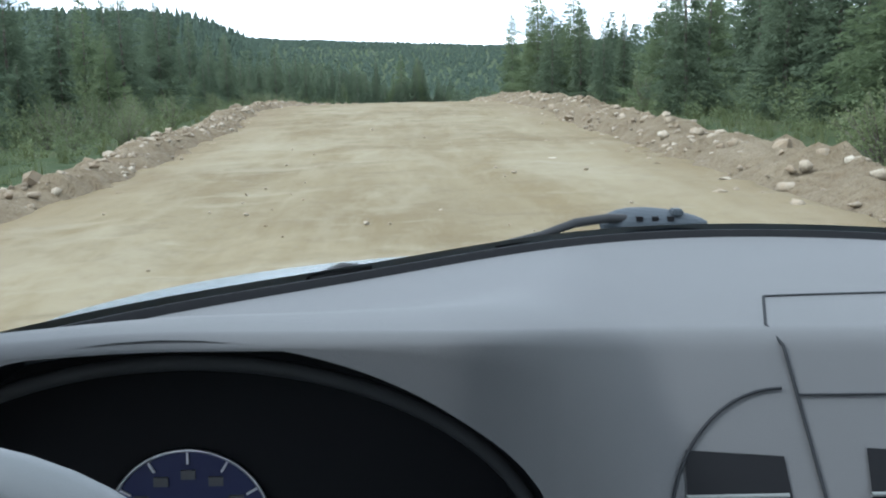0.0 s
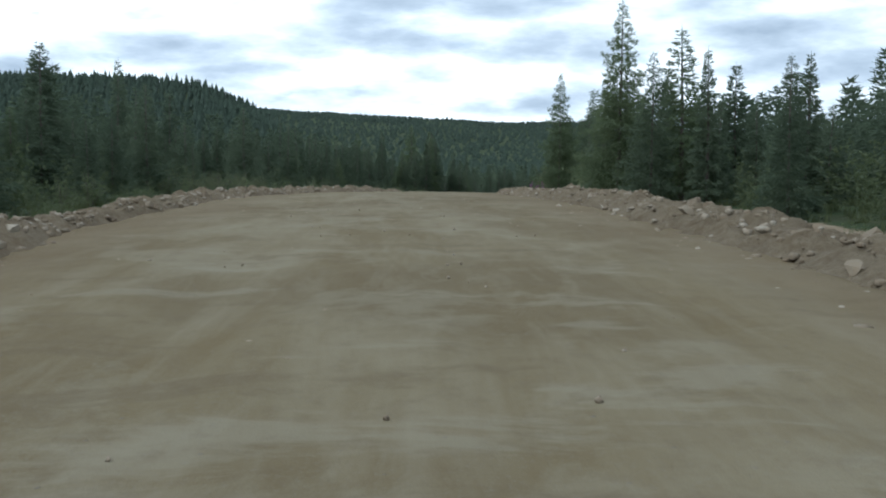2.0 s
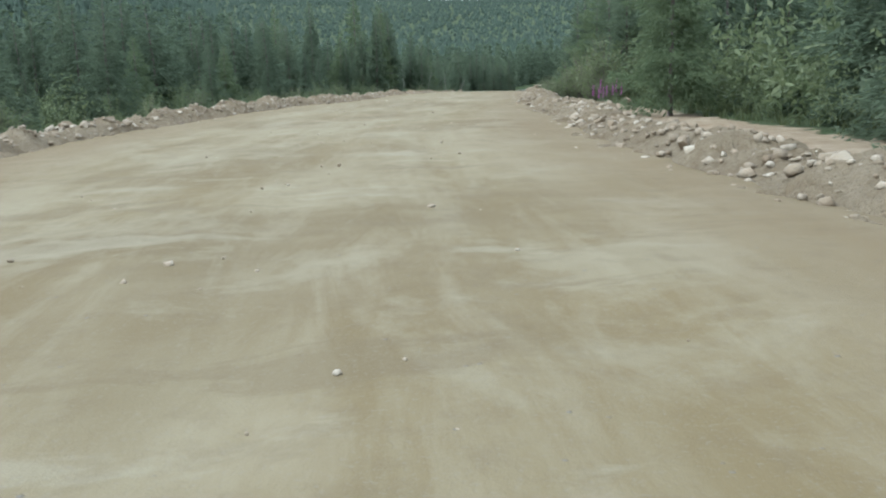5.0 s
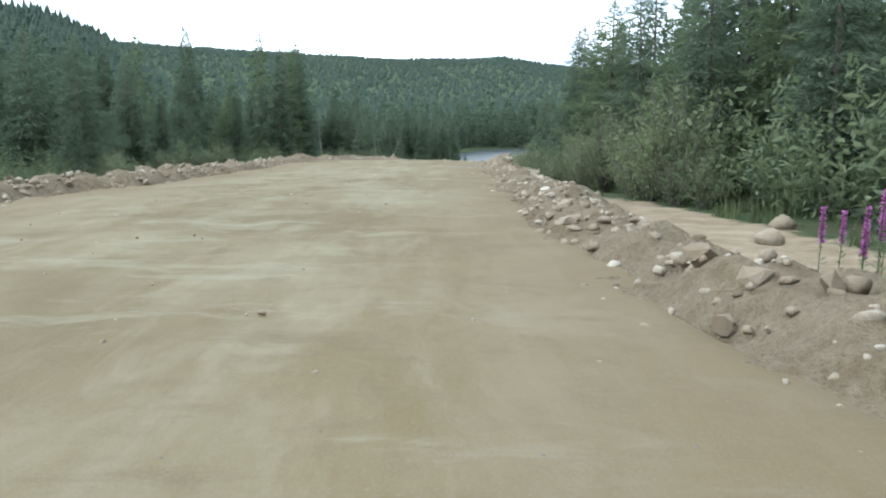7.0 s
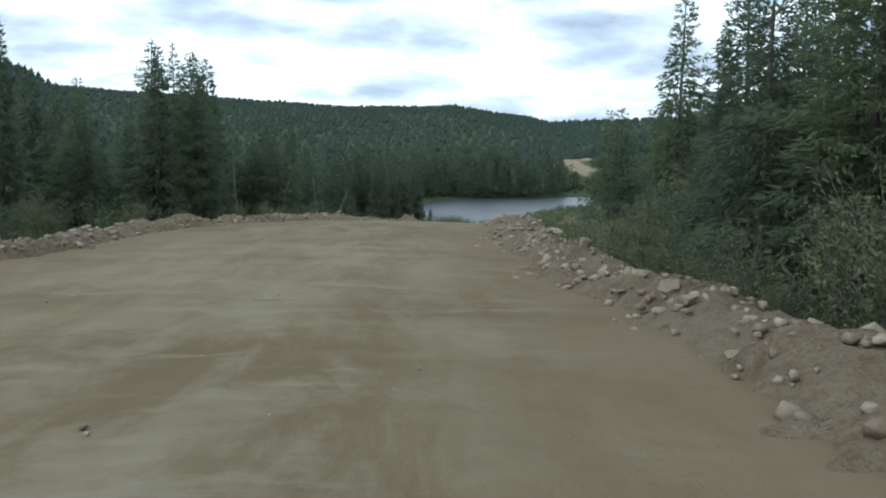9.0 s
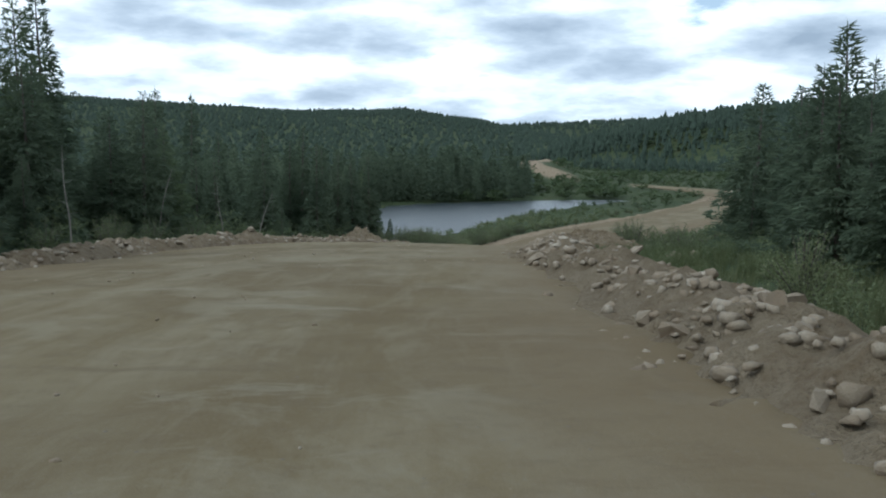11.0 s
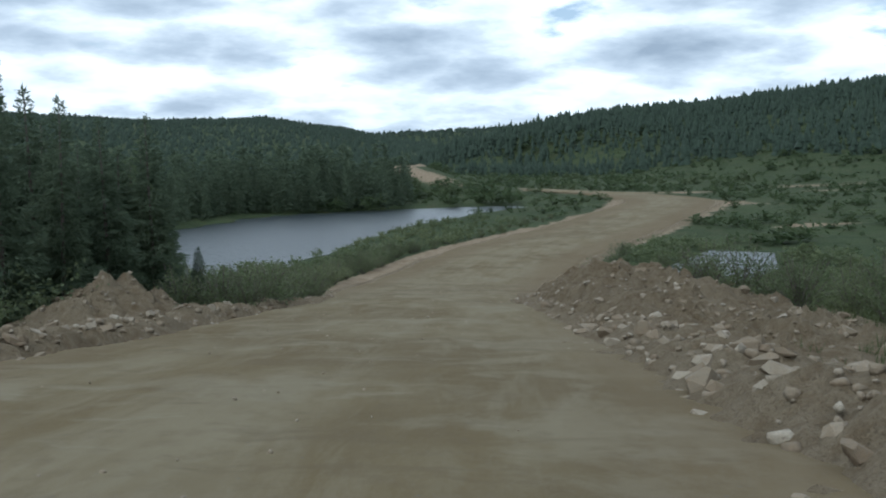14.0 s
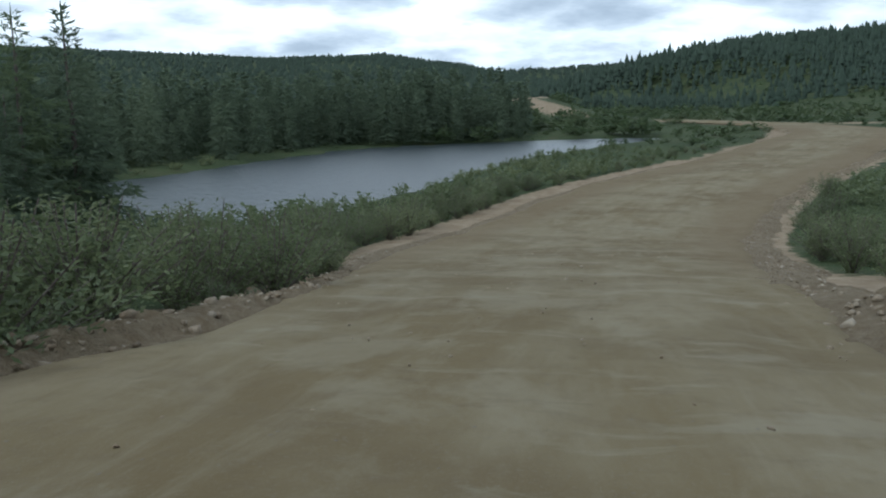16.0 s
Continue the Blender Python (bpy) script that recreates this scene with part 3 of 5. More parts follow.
def build_pebbles():
    """Small loose stones lying on the driven road."""
    n = 1500
    arc = rng.uniform(24, 255, n)
    side = np.clip(rng.normal(0, 0.55, n), -0.98, 0.98)
    w = np.interp(arc, ARC, LINE[:, 3])
    x = np.interp(arc, ARC, LINE[:, 0]) + np.interp(arc, ARC, SIDE[:, 0]) * w * side
    y = np.interp(arc, ARC, LINE[:, 1]) + np.interp(arc, ARC, SIDE[:, 1]) * w * side
    z = np.interp(arc, ARC, LINE[:, 2]) + 0.03 - 0.125 * (side / 1.12) ** 2
    size = np.clip(rng.lognormal(-4.0, 0.4, n), 0.01, 0.05)
    rows = [(x[j], y[j], z[j], rng.uniform(0, 6.28), size[j], size[j], rng.integers(0, 99)) for j in range(n)]
    tagged(new("road_pebbles", scatter("road_pebbles", [arrays(m) for m in STONES], rows, MAT["stone"])), "small loose stones lying on the gravel road", "pebbles", kind="stuff")


build_pebbles()

# ---------------------------------------------------------------- plants: prototypes


def tube(pts, rads, sides=6):
    """Arrays of a tapered tube through points."""
    pts = np.asarray(pts, float)
    v, f = [], []
    for p, r in zip(pts, rads):
        for k in range(sides):
            a = 6.2832 * k / sides
            v.append((p[0] + r * math.cos(a), p[1] + r * math.sin(a), p[2]))
    for i in range(len(pts) - 1):
        for k in range(sides):
            a, b = i * sides + k, i * sides + (k + 1) % sides
            f += [(a, b, b + sides), (a, b + sides, a + sides)]
    return np.array(v, np.float32), np.array(f, np.int32)


def conifer(seed, boughs, tufts, width, power, tuft, bare=0.03, droop=0.4, fan=0.5, slim=0.16):
    """Crown of a conifer one metre high: boughs round the stem, each a fan of small needle tufts."""
    r = np.random.default_rng(seed)
    k = np.arange(boughs)
    z = bare + (0.985 - bare) * ((k + r.uniform(0, 1, boughs)) / boughs) ** 0.9
    az = 2.39996 * k + r.normal(0, 0.45, boughs)
    lop = sum(m * np.cos(az * f - a + 5 * z) for a, m, f in zip(r.uniform(0, 6.28, 3), r.uniform(0.02, 0.16, 3), (1, 2, 3)))
    ln = width * (1 - z) ** power * r.uniform(0.55, 1.15, boughs) * (1 + lop) * np.where(z < bare + 0.06, 0.7, 1.0) + 0.012 + 0.008 * (1 - z)
    share = ln ** 1.25
    i = np.repeat(k, np.maximum(7, (share / share.sum() * boughs * tufts)).astype(int))
    n = len(i)
    u = r.uniform(0.03, 1, n) ** 0.75
    side = r.uniform(-1, 1, n) * fan * ln[i] * np.sin(np.pi * (0.12 + 0.78 * u))
    dr = (droop * (1 - 1.5 * z) * r.uniform(0.5, 1.4, boughs))[i]
    ox, oy = np.cos(az[i]), np.sin(az[i])
    c = np.stack([ox * ln[i] * u - oy * side, oy * ln[i] * u + ox * side,
                  z[i] - dr * ln[i] * (u - 0.4 * u * u) - 0.3 * np.abs(side) + r.normal(0, 1, n) * (0.035 * ln[i] + 0.002)], 1)
    sg = np.sign(side) * r.uniform(0.2, 1.1, n)
    d = np.stack([ox - oy * sg, oy + ox * sg, 0.7 * (z[i] > 0.75) - 0.3 + 0 * u], 1) + r.normal(0, 0.45, (n, 3))
    d /= np.linalg.norm(d, axis=1)[:, None]
    w = np.cross(d, r.normal(0, 1, (n, 3)))
    w /= np.linalg.norm(w, axis=1)[:, None]
    s = (tuft * r.uniform(0.6, 1.35, n) * (1.08 - 0.5 * z[i]) * (1.45 - 0.55 * u))[:, None]
    v = np.stack([c - w * s * slim, c + w * s * slim, c + d * s], 1).reshape(-1, 3)
    v = np.concatenate([v, [(0.006, 0, 0.94), (-0.004, 0.005, 0.94), (0, 0, 1.02)]])
    return v.astype(np.float32), np.arange(len(v), dtype=np.int32).reshape(-1, 3)


def leaves(seed, count, size, radius, height, lift=0.15, clumps=22):
    """Leaves of a shrub about one metre high: narrow blades along stems that fan out from the base."""
    r = np.random.default_rng(seed)
    a, d = r.uniform(0, 6.28, clumps), radius * r.uniform(0.08, 1.0, clumps) ** 0.8
    top = height * r.uniform(0.55, 1.08, clumps) * (1 - 0.4 * (d / radius) ** 2)
    k = r.integers(0, clumps, count)
    t = lift + (1 - lift) * r.uniform(0, 1, count) ** 0.75
    c = np.stack([d[k] * np.cos(a[k]) * t ** 1.4, d[k] * np.sin(a[k]) * t ** 1.4, top[k] * t], 1)
    c += r.normal(0, 1, (count, 3)) * (radius * 0.13 * (1.15 - 0.7 * t))[:, None]
    c[:, 2] = np.maximum(c[:, 2], 0.02)
    u = r.normal(0, 0.8, (count, 3)) + np.stack([0.5 * np.cos(a[k]), 0.5 * np.sin(a[k]), np.full(count, 0.7)], 1)
    u /= np.linalg.norm(u, axis=1)[:, None]
    b = np.cross(u, r.normal(0, 1, (count, 3)))
    b /= np.linalg.norm(b, axis=1)[:, None]
    ln, wd = (size * r.uniform(0.7, 1.5, count))[:, None], (size * r.uniform(0.25, 0.5, count))[:, None]
    v = np.stack([c - u * ln, c + b * wd, c + u * ln, c - b * wd], 1).reshape(-1, 3)
    q = 4 * np.arange(count)[:, None]
    f = np.concatenate([q + [0, 1, 2], q + [0, 2, 3]])
    return v.astype(np.float32), f.astype(np.int32), list(zip(a, d, top, d * 0))


SPRUCE = [conifer(20 + i, 130, 52, 0.21 + 0.025 * (i % 3), 0.84 + 0.1 * (i % 2), 0.034, 0.02) for i in range(5)]
THIN = [conifer(40 + i, 130, 44, 0.135 + 0.02 * i, 0.72, 0.032, 0.05, 0.5) for i in range(2)]
LARCH = [conifer(60 + i, 100, 66, 0.26, 0.85, 0.032, 0.08, 0.0, 0.46, 0.14) for i in range(3)]
PLAIN = [conifer(70 + i, 120, 34, 0.22 + 0.03 * (i % 3), 0.84, 0.045, 0.02) for i in range(4)]
FINE = [conifer(50 + i, 170, 74, 0.22 + 0.03 * i, 0.84, 0.026, 0.02, 0.45, 0.5, 0.13) for i in range(2)]
FINE.append(conifer(58, 120, 110, 0.29, 0.85, 0.027, 0.06, 0.0, 0.48, 0.13))
MID = [conifer(80 + i, 84, 15, 0.19 + 0.03 * (i % 3), 0.9, 0.06, 0.02) for i in range(6)]
BACK = [conifer(90 + i, 36, 5, 0.11 + 0.02 * (i % 3), 0.85, 0.095, 0.02, slim=0.2) for i in range(6)]


def cone(seed):
    """A ragged spire of stacked whorls, for distant woods."""
    r = random.Random(seed)
    v, f = [], []
    for lv in range(3):
        z0, z1 = 0.02 + 0.24 * lv, 0.02 + 0.24 * lv + 0.52
        rad = 0.2 * (1 - lv * 0.26) * r.uniform(0.85, 1.15)
        top = len(v)
        v.append((r.uniform(-0.01, 0.01), r.uniform(-0.01, 0.01), min(z1, 1.0)))
        ring = []
        for k in range(6):
            a = 6.2832 * (k + r.uniform(-0.3, 0.3)) / 6 + lv
            q = rad * r.uniform(0.6, 1.2)
            ring.append(len(v))
            v.append((q * math.cos(a), q * math.sin(a), z0 + r.uniform(-0.06, 0.06)))
        f += [(top, ring[k], ring[(k + 1) % 6]) for k in range(6)]
    return np.array(v, np.float32), np.array(f, np.int32)


CONES = [cone(200 + i) for i in range(8)]

# ---------------------------------------------------------------- where plants grow


def z_at(x, y):
    return float(land(np.array([x]), np.array([y]))[0][0])


def growth(x, y):
    """Chance that a conifer stands at a place, and its usual height."""
    lat, arc, zr, w = by_road(x, y)
    off = np.abs(lat) - w
    pond = polygon_depth(x, y, POND)
    left = lat < 0
    chance = np.zeros(len(x))
    tall = np.full(len(x), 5.0)
    edge_l = np.interp(y, [-20, 30, 100, 150, 163, 172], [4.0, 4.5, 4.2, 4.0, 4.5, 3.5])
    a = left & (y < 176) & (off > edge_l)
    a &= ~((y > 168) & (x > 25.5))
    chance = np.where(a, 0.66, chance)
    tall = np.where(a, np.interp(y, [0, 20, 60, 100, 140, 176], [4.2, 4.0, 4.7, 4.6, 4.9, 5.2]) * np.interp(off, [4, 12], [0.85, 1.08]), tall)
    bank = left & (y >= 172) & (y < 205) & (x > -10) & (x < np.interp(y, [172, 186, 196], [21.8, 22.8, 19])) & (pond < -2.5)
    chance = np.where(bank, 0.9, chance)
    tall = np.where(bank, 5.6, tall)
    edge_r = np.interp(y, [0, 30, 45, 66, 80, 110, 130, 152], [3.6, 4.2, 4.4, 6.0, 6.5, 5.6, 6.5, 8.0])
    b = (~left) & (y < 157) & (off > edge_r)
    chance = np.where(b, 0.72, chance)
    tall = np.where(b, np.interp(y, [0, 40, 70, 95, 120, 150], [5.4, 4.6, 5.2, 6.2, 5.2, 5.0]), tall)
    # north shore and the plain behind it
    n = (pond < -2.5) & (y > 238) & (x < np.interp(y, [238, 290, 330, 400, 700], [40, 76, 92, 116, 230])) & (off > 9)
    n |= (pond < -4) & (x < 2) & (y >= 186)
    chance = np.where(n, 0.85, chance)
    tall = np.where(n, np.interp(-pond, [3, 25], [6.0, 8.5]), tall)
    rr = np.hypot(x - 26, y - 163)
    az = np.degrees(np.arctan2(x - 26, y - 163))
    c = (rr > 175) & (az > 21) & (off > 14) & ~n & (rr > np.interp(az, [21, 28, 45, 60, 120], [420, 330, 300, 270, 220]))
    chance = np.where(c, 0.8, chance)
    tall = np.where(c, 7.0, tall)
    far = (rr > 420) & (off > 10)
    chance = np.where(far, 0.9, chance)
    tall = np.where(far, 8.0, tall)
    heap = (np.hypot(x - 37, y - 167) < 8) | (np.hypot(x - 31.6, y - 162) < 5) | (np.hypot(x - 20.2, y - 169.0) < 2.6)
    chance = np.where(heap | ((np.hypot(x - 88, y - 340) < 12) | (np.hypot(x - 95, y - 376) < 6)), 0, chance)
    return chance, tall, off, lat


def jittered(x0, x1, y0, y1, step):
    gx, gy = np.meshgrid(np.arange(x0, x1, step), np.arange(y0, y1, step))
    x, y = gx.ravel(), gy.ravel()
    return x + rng.uniform(-0.48, 0.48, len(x)) * step, y + rng.uniform(-0.48, 0.48, len(y)) * step


# single trees that stand out: x, y, height of the tip, kind (s spruce, t thin spruce, l larch), crown width
HEROES = [
    (10.2, 78, 6.6, "l", 0.75), (9.1, 57.7, 7.6, "l", 0.85), (9.2, 53.3, 5.2, "s", 1.0), (10.2, 50.2, 4.9, "t", 1.0), (9.8, 43.0, 4.0, "s", 0.9),
    (11.3, 45.5, 4.3, "t", 1.0), (12.0, 38.0, 3.6, "t", 1.0), (9.6, 33.0, 4.6, "l", 1.1), (9.0, 28.5, 5.2, "s", 1.1), (10.5, 25.0, 6.5, "s", 1.0),
    (-14.5, 72, 6.6, "s", 0.9), (3.7, 133, 3.6, "t", 1.1), (5.1, 136, 3.7, "t", 1.1), (4.3, 135, 4.0, "l", 0.8), (9.0, 169.6, 2.1, "t", 1.1), (4.9, 151.7, 4.9, "l", 0.8), (-1.4, 130.4, 4.6, "s", 0.8),
    (-4.2, 131, 4.2, "l", 0.9), (20.0, 121.8, 4.9, "l", 0.9), (17.6, 111.3, 3.8, "s", 1.0), (17.4, 173.8, 0.3, "s", 0.9), (10.7, 165.9, 1.6, "s", 0.8),
    (21.8, 176.0, -2.2, "l", 1.0), (22.4, 180.0, -3.5, "s", 1.3), (21.6, 177.6, -2.8, "s", 1.3), (22.0, 174.8, -1.5, "s", 1.0), (20.5, 172.8, -1.7, "s", 1.1), (18.6, 172.0, -0.9, "s", 1.1), (21.0, 175.6, -2.4, "s", 1.3), (20.9, 178.8, -3.0, "s", 1.3), (18.8, 175.0, -1.6, "s", 1.2), (16.6, 172.5, -0.6, "s", 1.1), (22.6, 183.0, -3.8, "s", 1.3), (21.4, 180.6, -3.6, "s", 1.2), (19.2, 170.8, -1.2, "s", 0.9), (17.8, 169.3, -0.8, "s", 0.9), (23.0, 181.2, -4.6, "l", 1.0), (20.0, 177.5, -2.2, "s", 1.1), (34.0, 150.5, -1.0, "s", 1.1), (35.2, 147.6, -0.9, "s", 1.1), (36.6, 152.5, -1.0, "s", 1.2), (36.8, 149.0, 1.6, "s", 0.9), (38.6, 154.0, -0.6, "s", 1.1), (37.6, 152.0, 0.2, "t", 1.2), (23.0, 184.5, -5.2, "s", 1.3), (17.0, 176.5, -1.4, "s", 1.0), (22.8, 190.5, -2.7, "l", 1.1), (22.6, 188.6, -4.8, "s", 1.3), (23.9, 192.7, -2.4, "s", 1.2), (22.2, 194.2, -3.4, "s", 1.2), (21.9, 188.0, -3.4, "s", 1.3), (23.9, 195.0, -5.0, "s", 1.5), (21.8, 192.2, -2.9, "s", 1.2), (20.6, 189.0, -2.6, "s", 1.2), (12.5, 171.5, -0.2, "s", 1.0), (5.4, 154, 5.0, "s", 1.0), (2.2, 150, 5.6, "l", 1.0), (14.8, 170.5, 0.2, "s", 1.0), (19.5, 178, -2.2, "s", 1.2),
    (42.5, 158, 2.6, "t", 1.0), (43.0, 152, 3.4, "s", 0.7), (43.0, 145, 5.2, "l", 0.9), (16.5, 98, 6.5, "s", 1.2), (17.5, 92, 7.0, "l", 1.2),
    (15.5, 103.2, 4.4, "s", 1.1), (15.8, 100.2, 4.8, "l", 1.1), (14.8, 108.0, 3.2, "s", 1.1), (17.0, 109.5, 3.6, "l", 1.1), (16.0, 116.4, 0.9, "s", 1.2), (16.9, 119.5, 1.0, "l", 1.1), (13.9, 94.8, 4.6, "s", 1.1), (15.6, 94.2, 5.5, "l", 1.1), (14.6, 90.6, 5.0, "s", 1.1), (17.6, 96.0, 7.0, "s", 1.2), (15.4, 106.4, 4.2, "l", 1.2), (16.6, 105.2, 4.8, "s", 1.2), (15.9, 110.5, 3.6, "s", 1.1), (18.4, 106, 5.2, "s", 1.1), (12.0, 30.5, 6.2, "s", 1.1), (11.8, 26.5, 6.6, "s", 1.1), (13.3, 33.0, 5.8, "s", 1.1), (11.0, 36.5, 4.6, "s", 1.0), (14.0, 28.0, 6.8, "l", 1.1), (9.9, 64.5, 4.8, "s", 1.1), (10.6, 61.0, 4.4, "l", 1.1), (11.2, 67.5, 5.0, "s", 1.2), (19.5, 104, 6.8, "s", 1.2), (31.0, 137, 2.6, "s", 1.0), (33.5, 143, 2.0, "s", 1.2), (-10.0, 24, 4.2, "s", 1.0), (-11.5, 30, 5.2, "s", 1.0),
]
PROTO = {}


def conifer_thing(kind, k, h, label, wide):
    """A conifer as a thing of its own, with trunk and crown; later ones of the same shape share the meshes."""
    key = (kind, k)
    if key not in PROTO:
        v, f = {"s": SPRUCE, "t": THIN, "l": LARCH, "p": PLAIN, "f": FINE}[kind][k]
        light = kind == "l" or key == ("f", 2)
        crown = mesh_from("crown", v, f, MAT["larch" if light else "spruce"])
        tv, tf = tube([(0, 0, -0.06), (0.002, 0, 0.1), (-0.003, 0.002, 0.5), (0, 0, 0.97)], [0.016, 0.012, 0.008, 0.002], 7)
        PROTO[key] = crown, mesh_from("trunk", tv, tf, MAT["bark"], True)
    crown, trunk = PROTO[key]
    ob = empty("larch_tree" if kind == "l" or key == ("f", 2) else "spruce_tree")
    child("trunk", trunk, ob)
    child("crown", crown, ob)
    return tagged(ob, label, "tree", "conifers beside the road")


TREE_LABEL = {"s": "dark green spruce with dense drooping boughs", "t": "slim dark spruce with a narrow pointed crown", "l": "light green larch with thin open boughs", "p": "dark green spruce standing close among others"}


def plant_trees():
    single, taken = 0, []
    for x, y, top, kind, wide in HEROES:
        z = z_at(x, y)
        h = max(2.2, top - z)
        close = y < 112 and kind != "t" and by_road(np.array([x]), np.array([y]))[0][0] < 11.5
        shape = ("f", 2 if kind == "l" else rng.integers(0, 2)) if close else (kind, rng.integers(0, {"s": 5, "t": 2, "l": 3}[kind]))
        ob = conifer_thing(*shape, h, TREE_LABEL[kind] + (", taller than its neighbours" if h > 6.5 else ""), wide)
        ob.matrix_basis = Matrix.LocRotScale((x, y, z - 0.05), Euler((rng.uniform(-0.03, 0.03), rng.uniform(-0.03, 0.03), rng.uniform(0, 6.28))), (h * wide * 0.95, h * wide * 0.95, h))
        taken.append((x, y))
        single += 1
    taken = np.array(taken)
    x, y = jittered(-60, 95, -2, 320, 2.1)
    chance, tall, off, lat = growth(x, y)
    keep = (rng.uniform(size=len(x)) < chance) & (off < 75)
    keep &= np.min(np.hypot(x[:, None] - taken[None, :, 0], y[:, None] - taken[None, :, 1]), 1) > 1.3
    x, y, tall, off, lat = x[keep], y[keep], tall[keep], off[keep], lat[keep]
    z = land(x, y)[0]
    h = tall * np.clip(rng.normal(0.86, 0.32, len(x)), 0.35, np.where((y > 160) & (y < 206) & (x > 8) & (x < 40), 0.95, 1.32))
    rank = np.argsort(np.where((y < 190) & (y > 3), off, 1e6))
    for n, j in enumerate(rank[:262]):
        kind = rng.choice(["s", "s", "s", "t", "l"]) if n < 90 else rng.choice(["p", "p", "p", "t"])
        shape = ("f", 2 if kind == "l" else rng.integers(0, 2)) if n < 34 and kind != "t" else (kind, rng.integers(0, {"s": 5, "t": 2, "l": 3, "p": 4}[kind]))
        ob = conifer_thing(*shape, h[j], TREE_LABEL[kind], 1)
        s = h[j] * rng.uniform(0.95, 1.3)
        ob.matrix_basis = Matrix.LocRotScale((x[j], y[j], z[j] - 0.05), Euler((rng.uniform(-0.04, 0.04), rng.uniform(-0.04, 0.04), rng.uniform(0, 6.28))), (s, s, h[j]))
    rest = rank[262:]
    rows = [(x[j], y[j], z[j] - 0.05, rng.uniform(0, 6.28), h[j] * rng.uniform(1.0, 1.35), h[j], rng.integers(0, 99)) for j in rest]
    near = [row for row, j in zip(rows, rest) if off[j] < 17 and y[j] < 200]
    back = [row for row, j in zip(rows, rest) if not (off[j] < 17 and y[j] < 200)]
    tagged(new("spruce_wood", scatter("spruce_wood", MID, near, MAT["spruce"])), "dense dark spruce wood behind the road's edge", "wood", kind="stuff")
    tagged(new("spruce_stand", scatter("spruce_stand", BACK, back, MAT["spruce"])), "dark spruce stand in the valley round the pond", "wood", kind="stuff")
    # farther woods, up the hills
    rows = []
    for x0, x1, y0, y1, step, lo, hi in ((-330, 480, -20, 620, 3.9, 0, 560), (-900, 900, 300, 1500, 8.2, 560, 1500), (-200, 1900, 900, 2700, 24.0, 1500, 2800)):
        x, y = jittered(x0, x1, y0, y1, step)
        rr = np.hypot(x - 10, y - 100)
        az = np.degrees(np.arctan2(x - 10, y - 60))
        keep = (rr >= lo) & (rr < hi) & (az > -46) & (az < 80)
        x, y = x[keep], y[keep]
        chance, tall, off, lat = growth(x, y)
        inside = (x > -60) & (x < 95) & (y < 320) & (off < 75)
        keep = (rng.uniform(size=len(x)) < chance) & ~inside
        x, y, tall = x[keep], y[keep], tall[keep]
        z = land(x, y)[0]
        h = tall * np.clip(rng.normal(1.0, 0.22, len(x)), 0.5, 1.5) * {3.9: 0.72, 8.2: 0.5, 24.0: 1.1}[step]
        g = {3.9: 1.6, 8.2: 3.2, 24.0: 3.6}[step]
        rows += [(x[j], y[j], z[j] - 0.3, rng.uniform(0, 6.28), h[j] * g, h[j], rng.integers(0, 99)) for j in range(len(x))]
    tagged(new("distant_woods", scatter("distant_woods", CONES, rows, MAT["woods"])), "dark spruce woods covering the distant hills", "wood", kind="stuff")


# ---------------------------------------------------------------- shrubs, grass, flowers

SHRUB = [leaves(300 + i, 2000, 0.021, 0.55, 1.0, clumps=24 + 3 * i) for i in range(5)]
LOW = [leaves(320 + i, 290, 0.033, 0.6, 1.0, clumps=18)[:2] for i in range(6)]
SCRUB = [leaves(330 + i, 130, 0.085, 0.6, 1.0, clumps=16)[:2] for i in range(6)]
FARLOW = [leaves(340 + i, 42, 0.145, 0.6, 1.0, clumps=12)[:2] for i in range(6)]


def shrub_thing(k, willow, label):
    key = ("shrub", k, willow)
    if key not in PROTO:
        v, f, cl = SHRUB[k]
        vs, fs, at = [], [], 0
        for a, d, z, s in cl:
            tv, tf = tube([(0, 0, -0.05), (0.4 * d * math.cos(a), 0.4 * d * math.sin(a), 0.45 * z), (d * math.cos(a), d * math.sin(a), z)], [0.008, 0.006, 0.003], 4)
            vs.append(tv), fs.append(tf + at)
            at += len(tv)
        PROTO[key] = mesh_from("foliage", v, f, MAT["willow" if willow else "leaf"]), mesh_from("branch_frame", np.concatenate(vs), np.concatenate(fs), MAT["bark"])
    fol, stems = PROTO[key]
    ob = empty("willow_shrub" if willow else "alder_shrub")
    child("branch_frame", stems, ob)
    child("foliage", fol, ob)
    return tagged(ob, label, "shrub", "shrubs beside the road")


